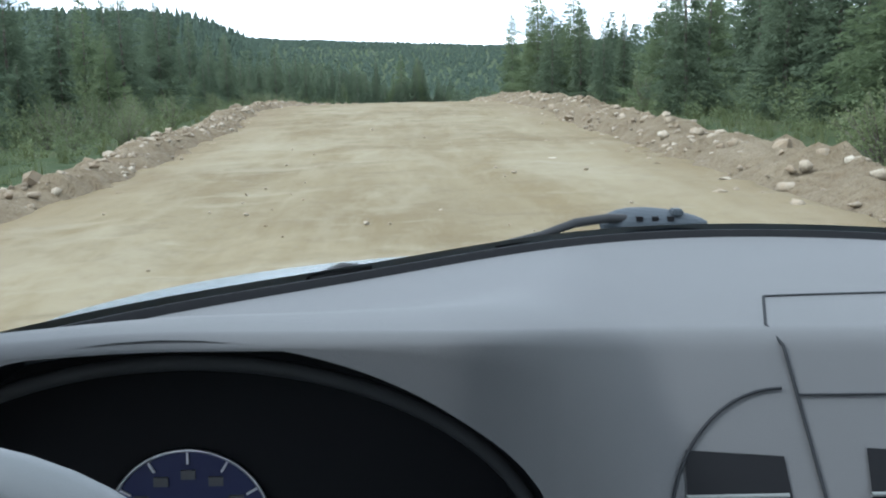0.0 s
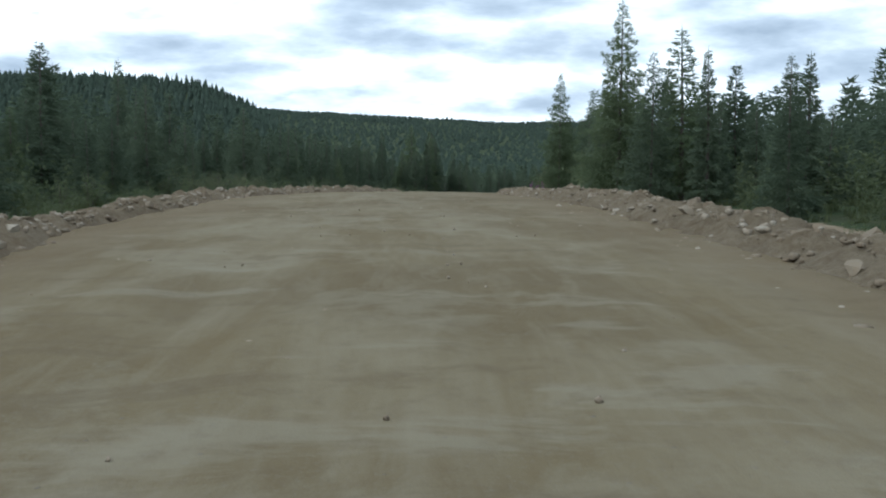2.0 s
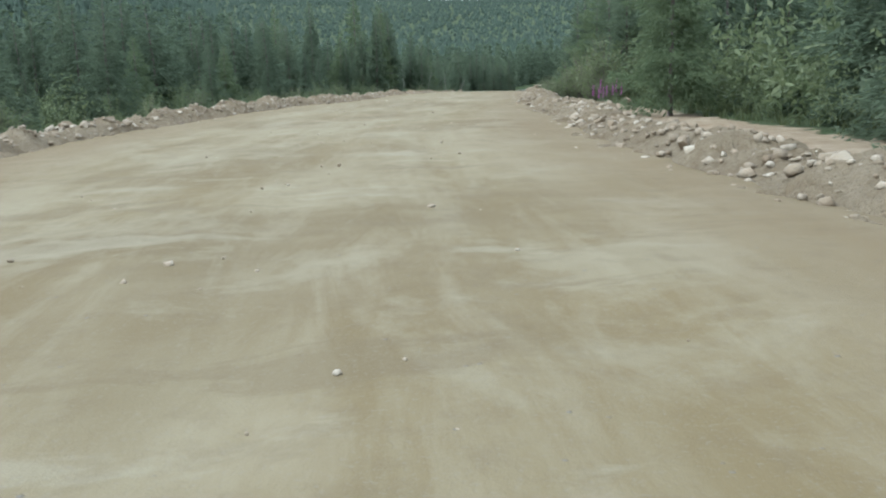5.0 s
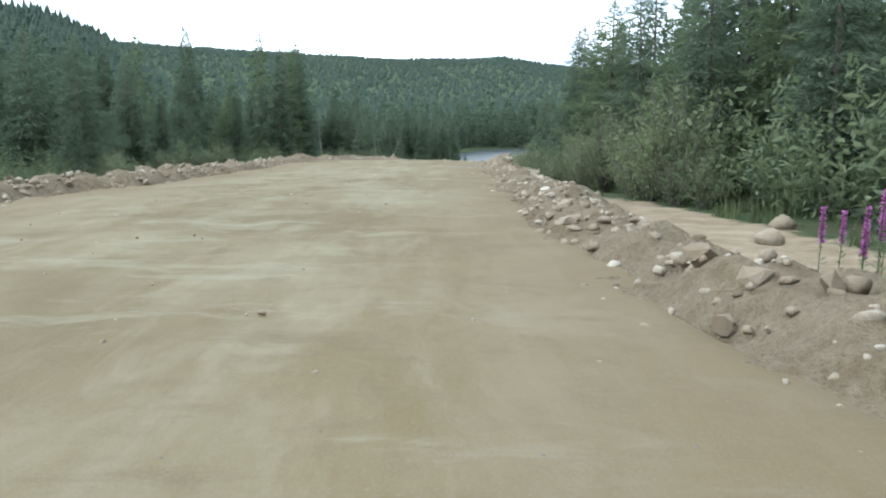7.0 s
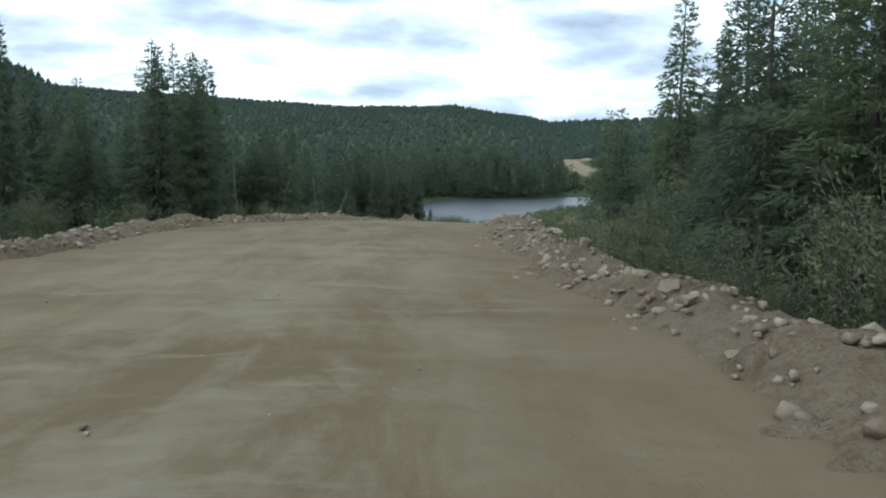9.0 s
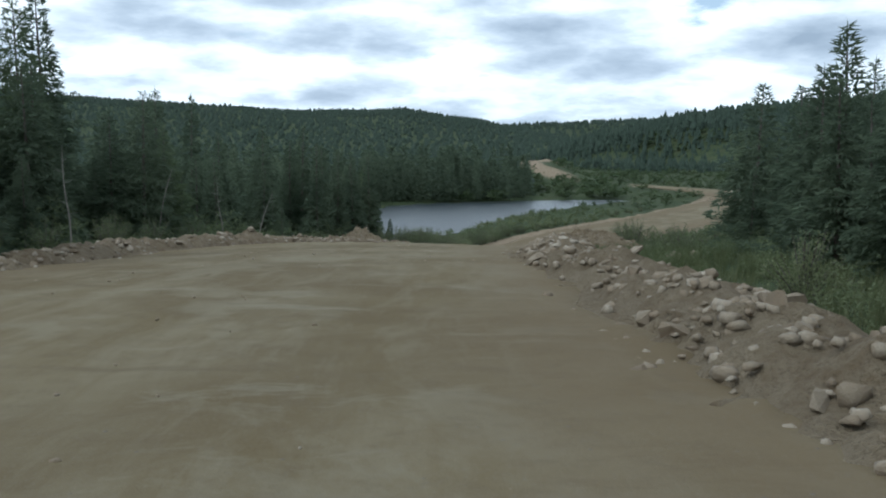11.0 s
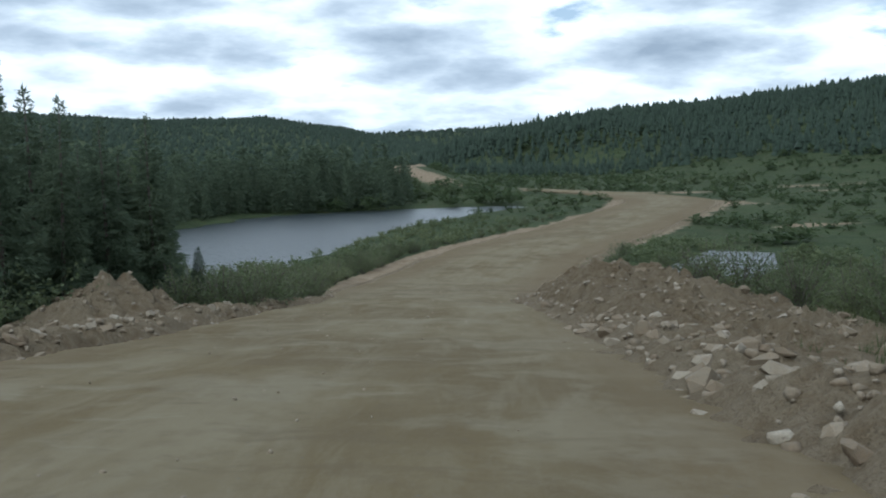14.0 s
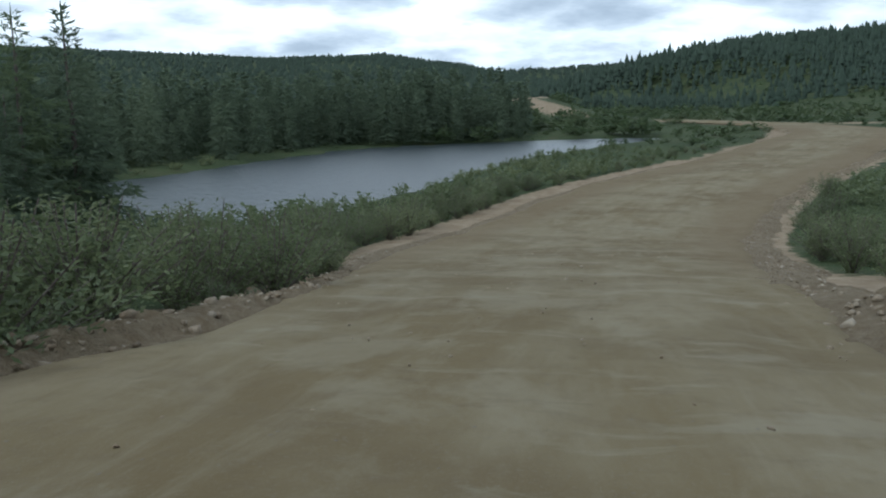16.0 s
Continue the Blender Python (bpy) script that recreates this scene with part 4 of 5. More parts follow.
def shrub_chance(x, y):
    lat, arc, zr, w = by_road(x, y)
    off = np.abs(lat) - w
    left = lat < 0
    pond = polygon_depth(x, y, POND)
    ch = np.zeros(len(x))
    tall = np.full(len(x), 1.0)
    lo = np.interp(y, [0, 150, 163, 171, 183, 187], [1.6, 1.6, 1.8, 0.7, 0.7, 2.6])
    a = left & (y < 178) & (off > lo) & (off < 9)
    ch = np.where(a, 0.75, ch)
    tall = np.where(a, np.interp(off, [1.5, 6], [0.6, 1.4]), tall)
    strip = left & (y >= 170) & (pond < -0.3) & (off > lo) & (off < 60) & (y < 300) & (x > 22)
    ch = np.where(strip, np.clip(0.75 + 0.75 * bumps(x, y, 4.5), 0.12, 1.2), ch)
    tall = np.where(strip, np.interp(y, [170, 190, 205, 225, 245, 280], [1.4, 1.35, 1.1, 0.7, 0.45, 0.6]) * np.clip(0.95 + 0.75 * bumps(x, y, 4.5), 0.35, 1.7), tall)
    ro = np.interp(y, [0, 36, 50, 66, 80, 94, 100, 110, 150, 160, 200], [2.4, 2.4, 4.5, 5.0, 4.0, 3.3, 1.2, 1.2, 2.6, 3.2, 2.4])
    b = (~left) & (y < 155) & (off > ro) & (off < 14)
    ch = np.where(b, np.where((y > 122) & (off < 7.5), 0.25, 0.7), ch)
    tall = np.where(b, np.interp(y, [0, 60, 85, 110, 130], [1.1, 1.3, 2.0, 1.7, 0.9]) * np.interp(off, [2, 7], [0.6, 1.2]), tall)
    bush = b & (y > 72) & (y < 116) & (off < 9)
    ch = np.where(bush, 1.3, ch)
    tall = np.where(bush, np.interp(off, [1.2, 3, 4.5, 7], [1.0, 1.5, 2.1, 2.6]), tall)
    c = (~left) & (y >= 155) & (off > ro) & (polygon_depth(x, y, PUDDLE) < -0.8)
    ch = np.where(c, np.clip(0.75 + 0.7 * bumps(x, y, 11), 0.1, 1.0), ch)
    tall = np.where(c, np.clip(1.0 + 0.6 * bumps(x, y, 17) + 0.5 * bumps(y, x, 7), 0.35, 2.0), tall)
    wet = c & (x < 64) & (y > 172) & (y < 214)
    ch = np.where(wet, np.clip(0.8 + 0.6 * bumps(x, y, 6), 0.15, 1.2), ch)
    tall = np.where(wet, np.clip(1.15 + 0.5 * bumps(x, y, 6), 0.5, 1.7), tall)
    d = left & (y >= 262) & (off > 2) & (pond < -1.0) & (x > 60)
    ch = np.where(d, 0.8, ch)
    tall = np.where(d, np.where(y > 285, 1.5, 0.8), tall)
    rim = (pond < -0.4) & (pond > -4.5)
    ch = np.where(rim, 0.7, ch)
    heap = np.hypot(x - 20.2, y - 169.0) < 1.7
    bare = land(x, y)[1]
    return np.where(heap | (bare > 0.55), 0, ch), tall, off, lat


def plant_shrubs():
    x, y = jittered(-16, 75, 1, 262, 1.15)
    ch, tall, off, lat = shrub_chance(x, y)
    clump = 0.5 + 0.5 * bumps(x, y, 9)
    keep = (rng.uniform(size=len(x)) < ch * np.clip(0.35 + clump, 0, 1) * np.where(y > 165, 0.9, 1.0))
    x, y, tall, off = x[keep], y[keep], tall[keep], off[keep]
    z = land(x, y)[0]
    h = tall * np.clip(rng.normal(1, 0.28, len(x)), 0.4, 1.8)
    h = np.where(y > 165, np.clip(h, 0.4, 1.5), h)
    girth = np.where(y > 165, 1.5, 1.0)
    # rows of full bushes along both edges of the descent
    bush = []
    for side, y0, y1, step, lo, hi, least, most in ((-1, 173.5, 185.0, 0.5, 0.7, 4.0, 0.8, 1.5), (-1, 187.5, 199.0, 0.55, 2.6, 5.2, 1.3, 2.0), (-1, 200.5, 216.0, 0.7, 2.6, 5.2, 1.0, 1.6), (-1, 217.0, 246.0, 1.2, 2.8, 5.0, 0.6, 0.9), (1, 152.0, 165.0, 0.7, 8.0, 13.0, 1.1, 1.9), (1, 178.0, 196.0, 0.8, 2.2, 6.0, 1.0, 1.5)):
        for yy in np.arange(y0, y1, step):
            i = int(np.argmin(np.abs(LINE[:, 1] - yy) + 1e3 * (LINE[:, 1] > 260)))
            d = LINE[i, 3] + rng.uniform(lo, hi)
            bush.append((LINE[i, 0] + side * SIDE[i, 0] * d, LINE[i, 1] + side * SIDE[i, 1] * d, rng.uniform(least, most)))
    bush += [(35.5 + 1.5 * (k % 4) + rng.uniform(-0.6, 0.6), 158.5 + 2.1 * (k // 4) + rng.uniform(-0.7, 0.7), rng.uniform(1.1, 1.8)) for k in range(18)]
    bush = np.array(bush)
    bush = bush[(polygon_depth(bush[:, 0], bush[:, 1], POND) < -0.3) & (polygon_depth(bush[:, 0], bush[:, 1], PUDDLE) < -0.5)]
    x, y, h = np.r_[x, bush[:, 0]], np.r_[y, bush[:, 1]], np.r_[h, bush[:, 2]]
    z = land(x, y)[0]
    off, girth = np.r_[off, np.full(len(bush), -9.0)], np.r_[girth, np.full(len(bush), 1.15)]
    rank = np.argsort(np.where(((y < 215) & (y > 4)) | (off < -5), off - 2.0 * (h > 1.0), 1e6))
    for j in rank[:300]:
        willow = rng.random() < (0.6 if 70 < y[j] < 115 else 0.35)
        ob = shrub_thing(rng.integers(0, 5), willow, "grey-green willow shrub with narrow leaves" if willow else "leafy green alder shrub on the verge")
        s = h[j] * rng.uniform(0.9, 1.4) * girth[j]
        ob.matrix_basis = Matrix.LocRotScale((x[j], y[j], z[j] - 0.02), Euler((0, 0, rng.uniform(0, 6.28))), (s, s, h[j]))
    rows = [(x[j], y[j], z[j] - 0.02, rng.uniform(0, 6.28), h[j] * rng.uniform(0.9, 1.4) * girth[j], h[j], rng.integers(0, 99)) for j in rank[300:]]
    near = [row for row, j in zip(rows, rank[300:]) if off[j] < 14 and y[j] < 205]
    back = [row for row, j in zip(rows, rank[300:]) if not (off[j] < 14 and y[j] < 205)]
    tagged(new("shrub_thicket", scatter("shrub_thicket", LOW, near, MAT["leaf"])), "low green thicket of alder and willow", "thicket", kind="stuff")
    tagged(new("pond_thicket", scatter("pond_thicket", SCRUB, back, MAT["leaf"])), "green scrub between the road and the pond", "thicket", kind="stuff")
    x, y = jittered(-30, 420, 180, 560, 3.4)
    ch, tall, off, lat = shrub_chance(x, y)
    inside = (x < 75) & (y < 262) & (x > -16)
    keep = (rng.uniform(size=len(x)) < ch * 0.95) & ~inside & (off < 330)
    x, y, tall = x[keep], y[keep], tall[keep]
    z = land(x, y)[0]
    lush = np.clip(0.85 + 0.8 * bumps(x, y, 28) + 0.5 * bumps(y, x, 9), 0.3, 2.3)
    rows = [(x[j], y[j], z[j] - 0.05, rng.uniform(0, 6.28), tall[j] * rng.uniform(1.6, 3.0) * lush[j], tall[j] * rng.uniform(0.7, 1.5) * lush[j], rng.integers(0, 99)) for j in range(len(x))]
    tagged(new("far_thicket", scatter("far_thicket", FARLOW, rows, MAT["brush"])), "low scrub spreading over the far clearing", "thicket", kind="stuff")


def tuft(seed):
    r = random.Random(seed)
    v, f = [], []
    for _ in range(16):
        a, b = r.uniform(0, 6.28), r.uniform(0, 6.28)
        d, ln, lean = r.uniform(0, 0.35), r.uniform(0.5, 1.0), r.uniform(0.1, 0.6)
        x, y = d * math.cos(a), d * math.sin(a)
        i = len(v)
        v.extend(((x - 0.03 * math.sin(b), y + 0.03 * math.cos(b), 0), (x + 0.03 * math.sin(b), y - 0.03 * math.cos(b), 0), (x + lean * ln * math.cos(b), y + lean * ln * math.sin(b), ln)))
        f.append((i, i + 1, i + 2))
    return np.array(v, np.float32), np.array(f, np.int32)


def plant_grass():
    x, y = jittered(-14, 60, 1, 215, 0.55)
    ch, tall, off, lat = shrub_chance(x, y)
    patch = 0.5 + 0.5 * bumps(x, y, 5)
    keep = (off > 1.3) & (rng.uniform(size=len(x)) < np.where(ch > 0, 0.75, 0.05) * np.clip(patch + 0.3, 0, 1) * np.where(y > 165, 0.3, 1.0)) & (off < 12) & (polygon_depth(x, y, POND) < -0.2)
    keep &= land(x, y)[1] < 0.7
    x, y = x[keep], y[keep]
    z = land(x, y)[0]
    rows = [(x[j], y[j], z[j] - 0.02, rng.uniform(0, 6.28), rng.uniform(0.25, 0.6), rng.uniform(0.2, 0.5) * np.interp(y[j], [110, 125, 155, 165], [1, 0.9, 0.9, 1]), rng.integers(0, 8)) for j in range(len(x))]
    x, y = jittered(16, 48, 108, 168, 0.42)
    lat, arc, zr, w = by_road(x, y)
    keep = (lat > 0) & (lat - w > 2.2) & (lat - w < 15) & (land(x, y)[1] < 0.6) & (rng.uniform(size=len(x)) < np.clip(0.5 + 0.6 * bumps(x, y, 4), 0.05, 1))
    x, y = x[keep], y[keep]
    z = land(x, y)[0]
    rows += [(x[j], y[j], z[j] - 0.02, rng.uniform(0, 6.28), rng.uniform(0.3, 0.6), rng.uniform(0.25, 0.6), rng.integers(0, 8)) for j in range(len(x))]
    tagged(new("grass", scatter("grass", [tuft(i) for i in range(8)], rows, MAT["grass"])), "rough green grass tufts along the verge", "grass", kind="stuff")


plant_trees()
plant_shrubs()
plant_grass()
build_berm(-1, "low berm of graded earth and pale stones")
build_berm(1, "broad berm of graded earth and broken stones")

build_heap(22, 44, 149, 178, lambda x, y: heap_right(x, y)[0] * smooth(0.3, 1.0, np.abs(by_road(x, y)[0]) - by_road(x, y)[3]), 2400, "rough heap of dug gravel and pale stones beside the road")
build_heap(14, 26, 161, 178, lambda x, y: heap_left(x, y) * smooth(0.3, 1.0, np.abs(by_road(x, y)[0]) - by_road(x, y)[3]), 900, "mound of gravel and stones at the bend")

# ---------------------------------------------------------------- the car at the start of the drive


def plain(name, colour, rough, metal=0.0, spec=0.5, grain=0.0, scale=60.0, tint=0.12):
    """A made surface with slight variation and grain."""
    def build(n):
        p = position(n)
        a, b = n.noise(p, 3.0, 4.0, 0.6), n.noise(p, scale, 3.0, 0.6)
        dark = tuple(c * (1 - tint) for c in colour)
        c = n.mix(a, dark, tuple(min(1, k * (1 + tint)) for k in colour))
        return c, (b if grain else None), 0.001, grain
    return material(name, build, rough, metal, spec)


MAT["dash"] = plain("grained_grey_plastic", (0.072, 0.071, 0.072), 0.62, spec=0.35, grain=0.25, scale=900)
MAT["black"] = plain("black_plastic", (0.005, 0.005, 0.006), 0.7, spec=0.15)
MAT["seam"] = plain("dark_gap", (0.02, 0.021, 0.023), 0.8, spec=0.1)
MAT["rubber"] = plain("black_rubber", (0.02, 0.02, 0.021), 0.75, spec=0.3, grain=0.3, scale=200)
MAT["paint"] = plain("blue_grey_car_paint", (0.16, 0.20, 0.24), 0.22, metal=0.35, spec=0.6)
MAT["rim"] = plain("grey_alloy", (0.45, 0.45, 0.46), 0.35, metal=1.0)
MAT["dial"] = plain("dark_blue_dial", (0.012, 0.015, 0.055), 0.5)
MAT["mark"] = plain("pale_print", (0.45, 0.44, 0.46), 0.6)
MAT["cowl"] = plain("weathered_grey_plastic", (0.13, 0.14, 0.135), 0.7, spec=0.3, grain=0.3, scale=300)
MAT["pivot"] = plain("worn_dark_plastic", (0.035, 0.042, 0.05), 0.7, spec=0.3, grain=0.4, scale=250, tint=0.3)
MAT["leather"] = plain("grey_wheel_leather", (0.10, 0.105, 0.11), 0.55, spec=0.3, grain=0.2, scale=700)

EYE = 1.30          # height of the driver's eye; car lengths are given from under it
MID_X = 0.38        # the car's middle


def grid_part(name, fn, us, vs, mat, parent, label="", flip=False):
    """A sheet fn(u, v) -> point, as one mesh."""
    pts = np.array([[fn(u, v) for v in vs] for u in us], float).reshape(-1, 3)
    i = np.arange(len(us) * len(vs)).reshape(len(us), len(vs))
    f = np.stack([i[:-1, :-1], i[:-1, 1:], i[1:, 1:], i[1:, :-1]], -1).reshape(-1, 4)
    ob = child(name, mesh_from(name, pts, f[:, ::-1] if flip else f, mat, True), parent, label)
    return ob


def tube_part(name, pts, rads, mat, parent, sides=10, label="", closed=False):
    """A round bar through points, with its own frame at each."""
    pts = [Vector(p) for p in pts]
    rads = [rads] * len(pts) if not hasattr(rads, "__len__") else rads
    v, f, n = [], [], len(pts)
    side = None
    for i, p in enumerate(pts):
        a, b = (pts[(i - 1) % n], pts[(i + 1) % n]) if closed else (pts[max(i - 1, 0)], pts[min(i + 1, n - 1)])
        t = (b - a).normalized()
        side = t.orthogonal().normalized() if side is None else (side - t * side.dot(t)).normalized()
        up = t.cross(side)
        v += [tuple(p + (side * math.cos(6.2832 * k / sides) + up * math.sin(6.2832 * k / sides)) * rads[i]) for k in range(sides)]
    for i in range(n if closed else n - 1):
        for k in range(sides):
            a, b = i * sides + k, i * sides + (k + 1) % sides
            c, d = ((i + 1) % n) * sides + (k + 1) % sides, ((i + 1) % n) * sides + k
            f.append((a, b, c, d))
    return child(name, mesh_from(name, v, f, mat, True), parent, label)


def box_part(name, lo, hi, mat, parent, bevel=0.0, label=""):
    bm = bmesh.new()
    bmesh.ops.create_cube(bm, size=1)
    for q in bm.verts:
        q.co = Vector([lo[k] + (hi[k] - lo[k]) * (q.co[k] + 0.5) for k in range(3)])
    if bevel:
        bmesh.ops.bevel(bm, geom=bm.edges[:], offset=bevel, segments=3, affect="EDGES")
    me = bpy.data.meshes.new(name)
    bm.to_mesh(me)
    bm.free()
    me.materials.append(mat)
    return child(name, me, parent, label)


def s1(a, b, x):
    return float(smooth(a, b, np.array(x)))


def screen_base(x):
    """Where the windscreen meets the dashboard: y and height from the eye."""
    q = (x - 0.45) / 0.7
    return 1.12 - 0.25 * q * q, -0.182 - 0.04 * q * q - 0.012 * math.exp(-((x + 0.02) / 0.22) ** 2)


ARCH = (-0.13, -0.36, 0.27, 0.194)        # middle x and z, half width and height of the instrument opening


def dash_edge(x):
    s = s1(0.05, 0.26, x) if x > -0.13 else s1(-0.34, -0.46, x)
    return 0.60 + 0.18 * s, -0.163 - 0.050 * s - 0.012 * s1(-0.12, -0.34, x), s


def dash_point(x, v):
    """v 0 to 1: across the top from the windscreen; 1 to 2: round the edge; 2 to 3: down the face."""
    yw, zw = screen_base(x)
    ye, ze, s = dash_edge(x)
    r = 0.016 + 0.019 * s
    if v <= 1:
        y = yw + (ye + r - yw) * v
        hump = s1(0.35, 0.92, v)
        return (x, y, EYE + zw + (ze - zw) * (hump if s < 0.5 else hump * (1 - s) * 2 + v * (2 * s - 1)))
    face = 0.64 * s + 0.05
    if v <= 2:
        a = (v - 1) * 1.05
        return (x, ye + r - r * math.sin(a), EYE + ze - r * (1 - math.cos(a)))
    y0, z0 = ye + r - r * math.sin(1.05), ze - r * (1 - math.cos(1.05))
    q = (x - ARCH[0]) / ARCH[2]
    zb = ARCH[1] + ARCH[3] * math.sqrt(1 - q * q) if abs(q) < 1 else -0.52
    zb = min(zb, z0 - 0.002)
    z = z0 + (zb - z0) * (v - 2)
    return (x, y0 + (z - z0) * face, EYE + z)


def face_point(x, z, out=0.002):
    """A point on the right-hand face of the dashboard at height z from the eye, a little proud of it."""
    ye, ze, s = dash_edge(x)
    y0, z0 = ye + 0.035 - 0.035 * math.sin(1.05), ze - 0.035 * (1 - math.cos(1.05))
    return (x, y0 + (z - z0) * (0.64 * s + 0.05) - out, EYE + z + out * 0.6)


def build_car():
    car = empty("car", Matrix.Translation((0, 0, EYE)) @ pose(0, 0, 0, 0, 2.1, 0) @ Matrix.Translation((0, 0, -EYE)))
    tagged(car, "blue-grey passenger car with a grey dashboard, standing on the gravel", "car")
    dash = grid_part("dashboard", dash_point, [-0.62 + 0.0125 * i for i in range(167)], [0, 0.1, 0.2, 0.3, 0.4, 0.5, 0.6, 0.7, 0.76, 0.82, 0.88, 0.94, 1, 1.2, 1.4, 1.6, 1.8, 2, 2.2, 2.4, 2.6, 2.8, 3], MAT["dash"], car, "grained grey plastic dashboard", flip=True)
    # instrument recess
    def recess(a, d):
        x = ARCH[0] + ARCH[2] * math.cos(a)
        z = ARCH[1] + ARCH[3] * math.sin(a)
        ye = dash_edge(x)[0] + 0.004
        k = 1 - 0.10 * d
        return (ARCH[0] + (x - ARCH[0]) * k, ye + (0.79 - ye) * d, EYE + ARCH[1] + (z - ARCH[1]) * k - 0.01 * d)
    grid_part("instrument_hood", recess, [-0.5 + 0.1 * i for i in range(42)], [0, 0.05, 0.3, 0.6, 0.8, 1.0], MAT["black"], car, "black recess round the instruments")
    tube_part("hood_lip", [(ARCH[0] + 0.262 * math.cos(a), 0.655, EYE + ARCH[1] - 0.004 + 0.168 * math.sin(a)) for a in np.linspace(0.1, 3.04, 40)], 0.006, MAT["rubber"], car)
    panel = box_part("instrument_panel", (-0.42, 0.775, EYE - 0.56), (0.145, 0.80, EYE - 0.214), MAT["black"], car, 0.004)
    gx, gz, gr = -0.158, EYE - 0.375, 0.068
    def dial(r0, r1, y):
        return lambda a, q: (gx + (r0 + (r1 - r0) * q) * math.cos(a), y, gz + (r0 + (r1 - r0) * q) * math.sin(a))
    ring = np.linspace(0, 6.2832, 49)
    gauge = grid_part("gauge", dial(0.0, gr, 0.771), ring, [0, 0.5, 0.78, 1], MAT["dial"], panel, "round dark blue dial")
    tube_part("gauge_ring", [(gx + gr * math.cos(a), 0.769, gz + gr * math.sin(a)) for a in ring[:-1]], 0.0016, MAT["rim"], panel, 6, "thin bright ring", True)
    for k in range(9):
        a = math.radians(210 - 30 * k)
        bar = box_part("tick", (-0.0009, -0.001, -0.005), (0.0009, 0.001, 0.005), MAT["mark"], panel)
        bar.matrix_basis = Matrix.LocRotScale((gx + 0.061 * math.cos(a), 0.769, gz + 0.061 * math.sin(a)), Euler((0, math.pi / 2 - a, 0)), None)
        num = box_part("dial_bar", (-0.006, -0.001, -0.004), (0.006, 0.001, 0.004), MAT["dash"], panel)
        num.matrix_basis = Matrix.Translation((gx + 0.046 * math.cos(a), 0.7692, gz + 0.046 * math.sin(a)))
    # panel gaps of the passenger side
    gap = 0.0015
    tube_part("panel_gap", [tuple(Vector(dash_point(x, 0.74 - 0.25 * (x - 0.38))) + Vector((0, 0, 0.0005))) for x in np.linspace(0.38, 1.2, 24)], gap, MAT["seam"], dash, 6)
    tube_part("panel_gap", [*[dash_point(0.38 - 0.11 * (q - 0.74), q) for q in (0.74, 0.82, 0.9, 1.0)], (0.356, 0.785, EYE - 0.224), *[face_point(0.358 + 0.03 * k / 9, -0.238 - 0.26 * k / 9) for k in range(10)]], gap, MAT["seam"], dash, 6)
    tube_part("panel_gap", [face_point(x, -0.262) for x in np.linspace(0.362, 1.2, 24)], gap * 0.8, MAT["seam"], dash, 6)
    tube_part("panel_gap", [face_point(0.348 - 0.118 * math.sin(a), -0.257 - 0.13 * (1 - math.cos(a))) for a in np.linspace(0, 1.5, 16)], gap, MAT["seam"], dash, 6)
    for vx in (0.245, 0.40):
        lo, hi = face_point(vx, -0.315), face_point(vx + 0.085, -0.405)
        vent = child("air_vent", mesh_from("air_vent", [face_point(vx + 0.012, -0.300), face_point(vx + 0.095, -0.305), face_point(vx + 0.10, -0.41), face_point(vx, -0.41)], [(0, 1, 2, 3)], MAT["black"]), dash, "black air vent with thin slats")
        for k in range(4):
            z = -0.332 - 0.02 * k
            tube_part("slat", [face_point(vx + 0.006, z, 0.005), face_point(vx + 0.092, z, 0.005)], 0.0022, MAT["cowl"], vent, 6)
    # steering wheel
    c, tilt = Vector((-0.212, 0.345, EYE - 0.347)), math.radians(24)
    wheel = tube_part("steering_wheel", [c + Vector((0.187 * math.cos(a), 0.187 * math.sin(a) * math.sin(tilt), 0.187 * math.sin(a) * math.cos(tilt))) for a in np.linspace(0, 6.2832, 65)[:-1]], 0.0155, MAT["leather"], car, 12, "grey leather-wrapped steering wheel", True)
    for a in (0.0, math.pi, -math.pi / 2):
        tube_part("spoke", [c + Vector((0, 0.04, 0)), c + Vector((0.18 * math.cos(a), 0.18 * math.sin(a) * math.sin(tilt), 0.18 * math.sin(a) * math.cos(tilt)))], [0.03, 0.014], MAT["black"], wheel, 8)
    tube_part("wheel_hub", [c + Vector((0, -0.01, 0)), c + Vector((0, 0.05, -0.02)), c + Vector((0, 0.32, -0.12))], [0.06, 0.07, 0.03], MAT["black"], wheel, 14)
    # windscreen edge, cowl and bonnet
    xs = [-0.40 + 0.04 * i for i in range(40)]
    grid_part("windscreen_edge", lambda x, v: (x, screen_base(x)[0] + 0.004 + 0.02 * v, EYE + screen_base(x)[1] + [-0.015, 0.007, 0.007, -0.03][int(v * 3 + 0.5)]), xs, [0, 1 / 3, 2 / 3, 1], MAT["black"], car, "black edge of the windscreen")
    grid_part("cowl", lambda x, v: (x, screen_base(x)[0] + 0.03 + 0.17 * v, EYE + screen_base(x)[1] + 0.012 - 0.06 * v), xs, [0, 0.2, 0.5, 1], MAT["cowl"], car, "grey plastic cowl under the wipers")
    def bonnet(x, v):
        q = (x - MID_X) / 0.8
        y = screen_base(x)[0] + 0.16 + (1.95 - 0.22 * q * q - screen_base(x)[0] - 0.16) * v
        return (x, y, EYE - 0.262 - 0.022 * q * q - 0.012 * q ** 6 - 0.085 * v ** 1.6 - 0.12 * s1(0.85, 1.0, v))
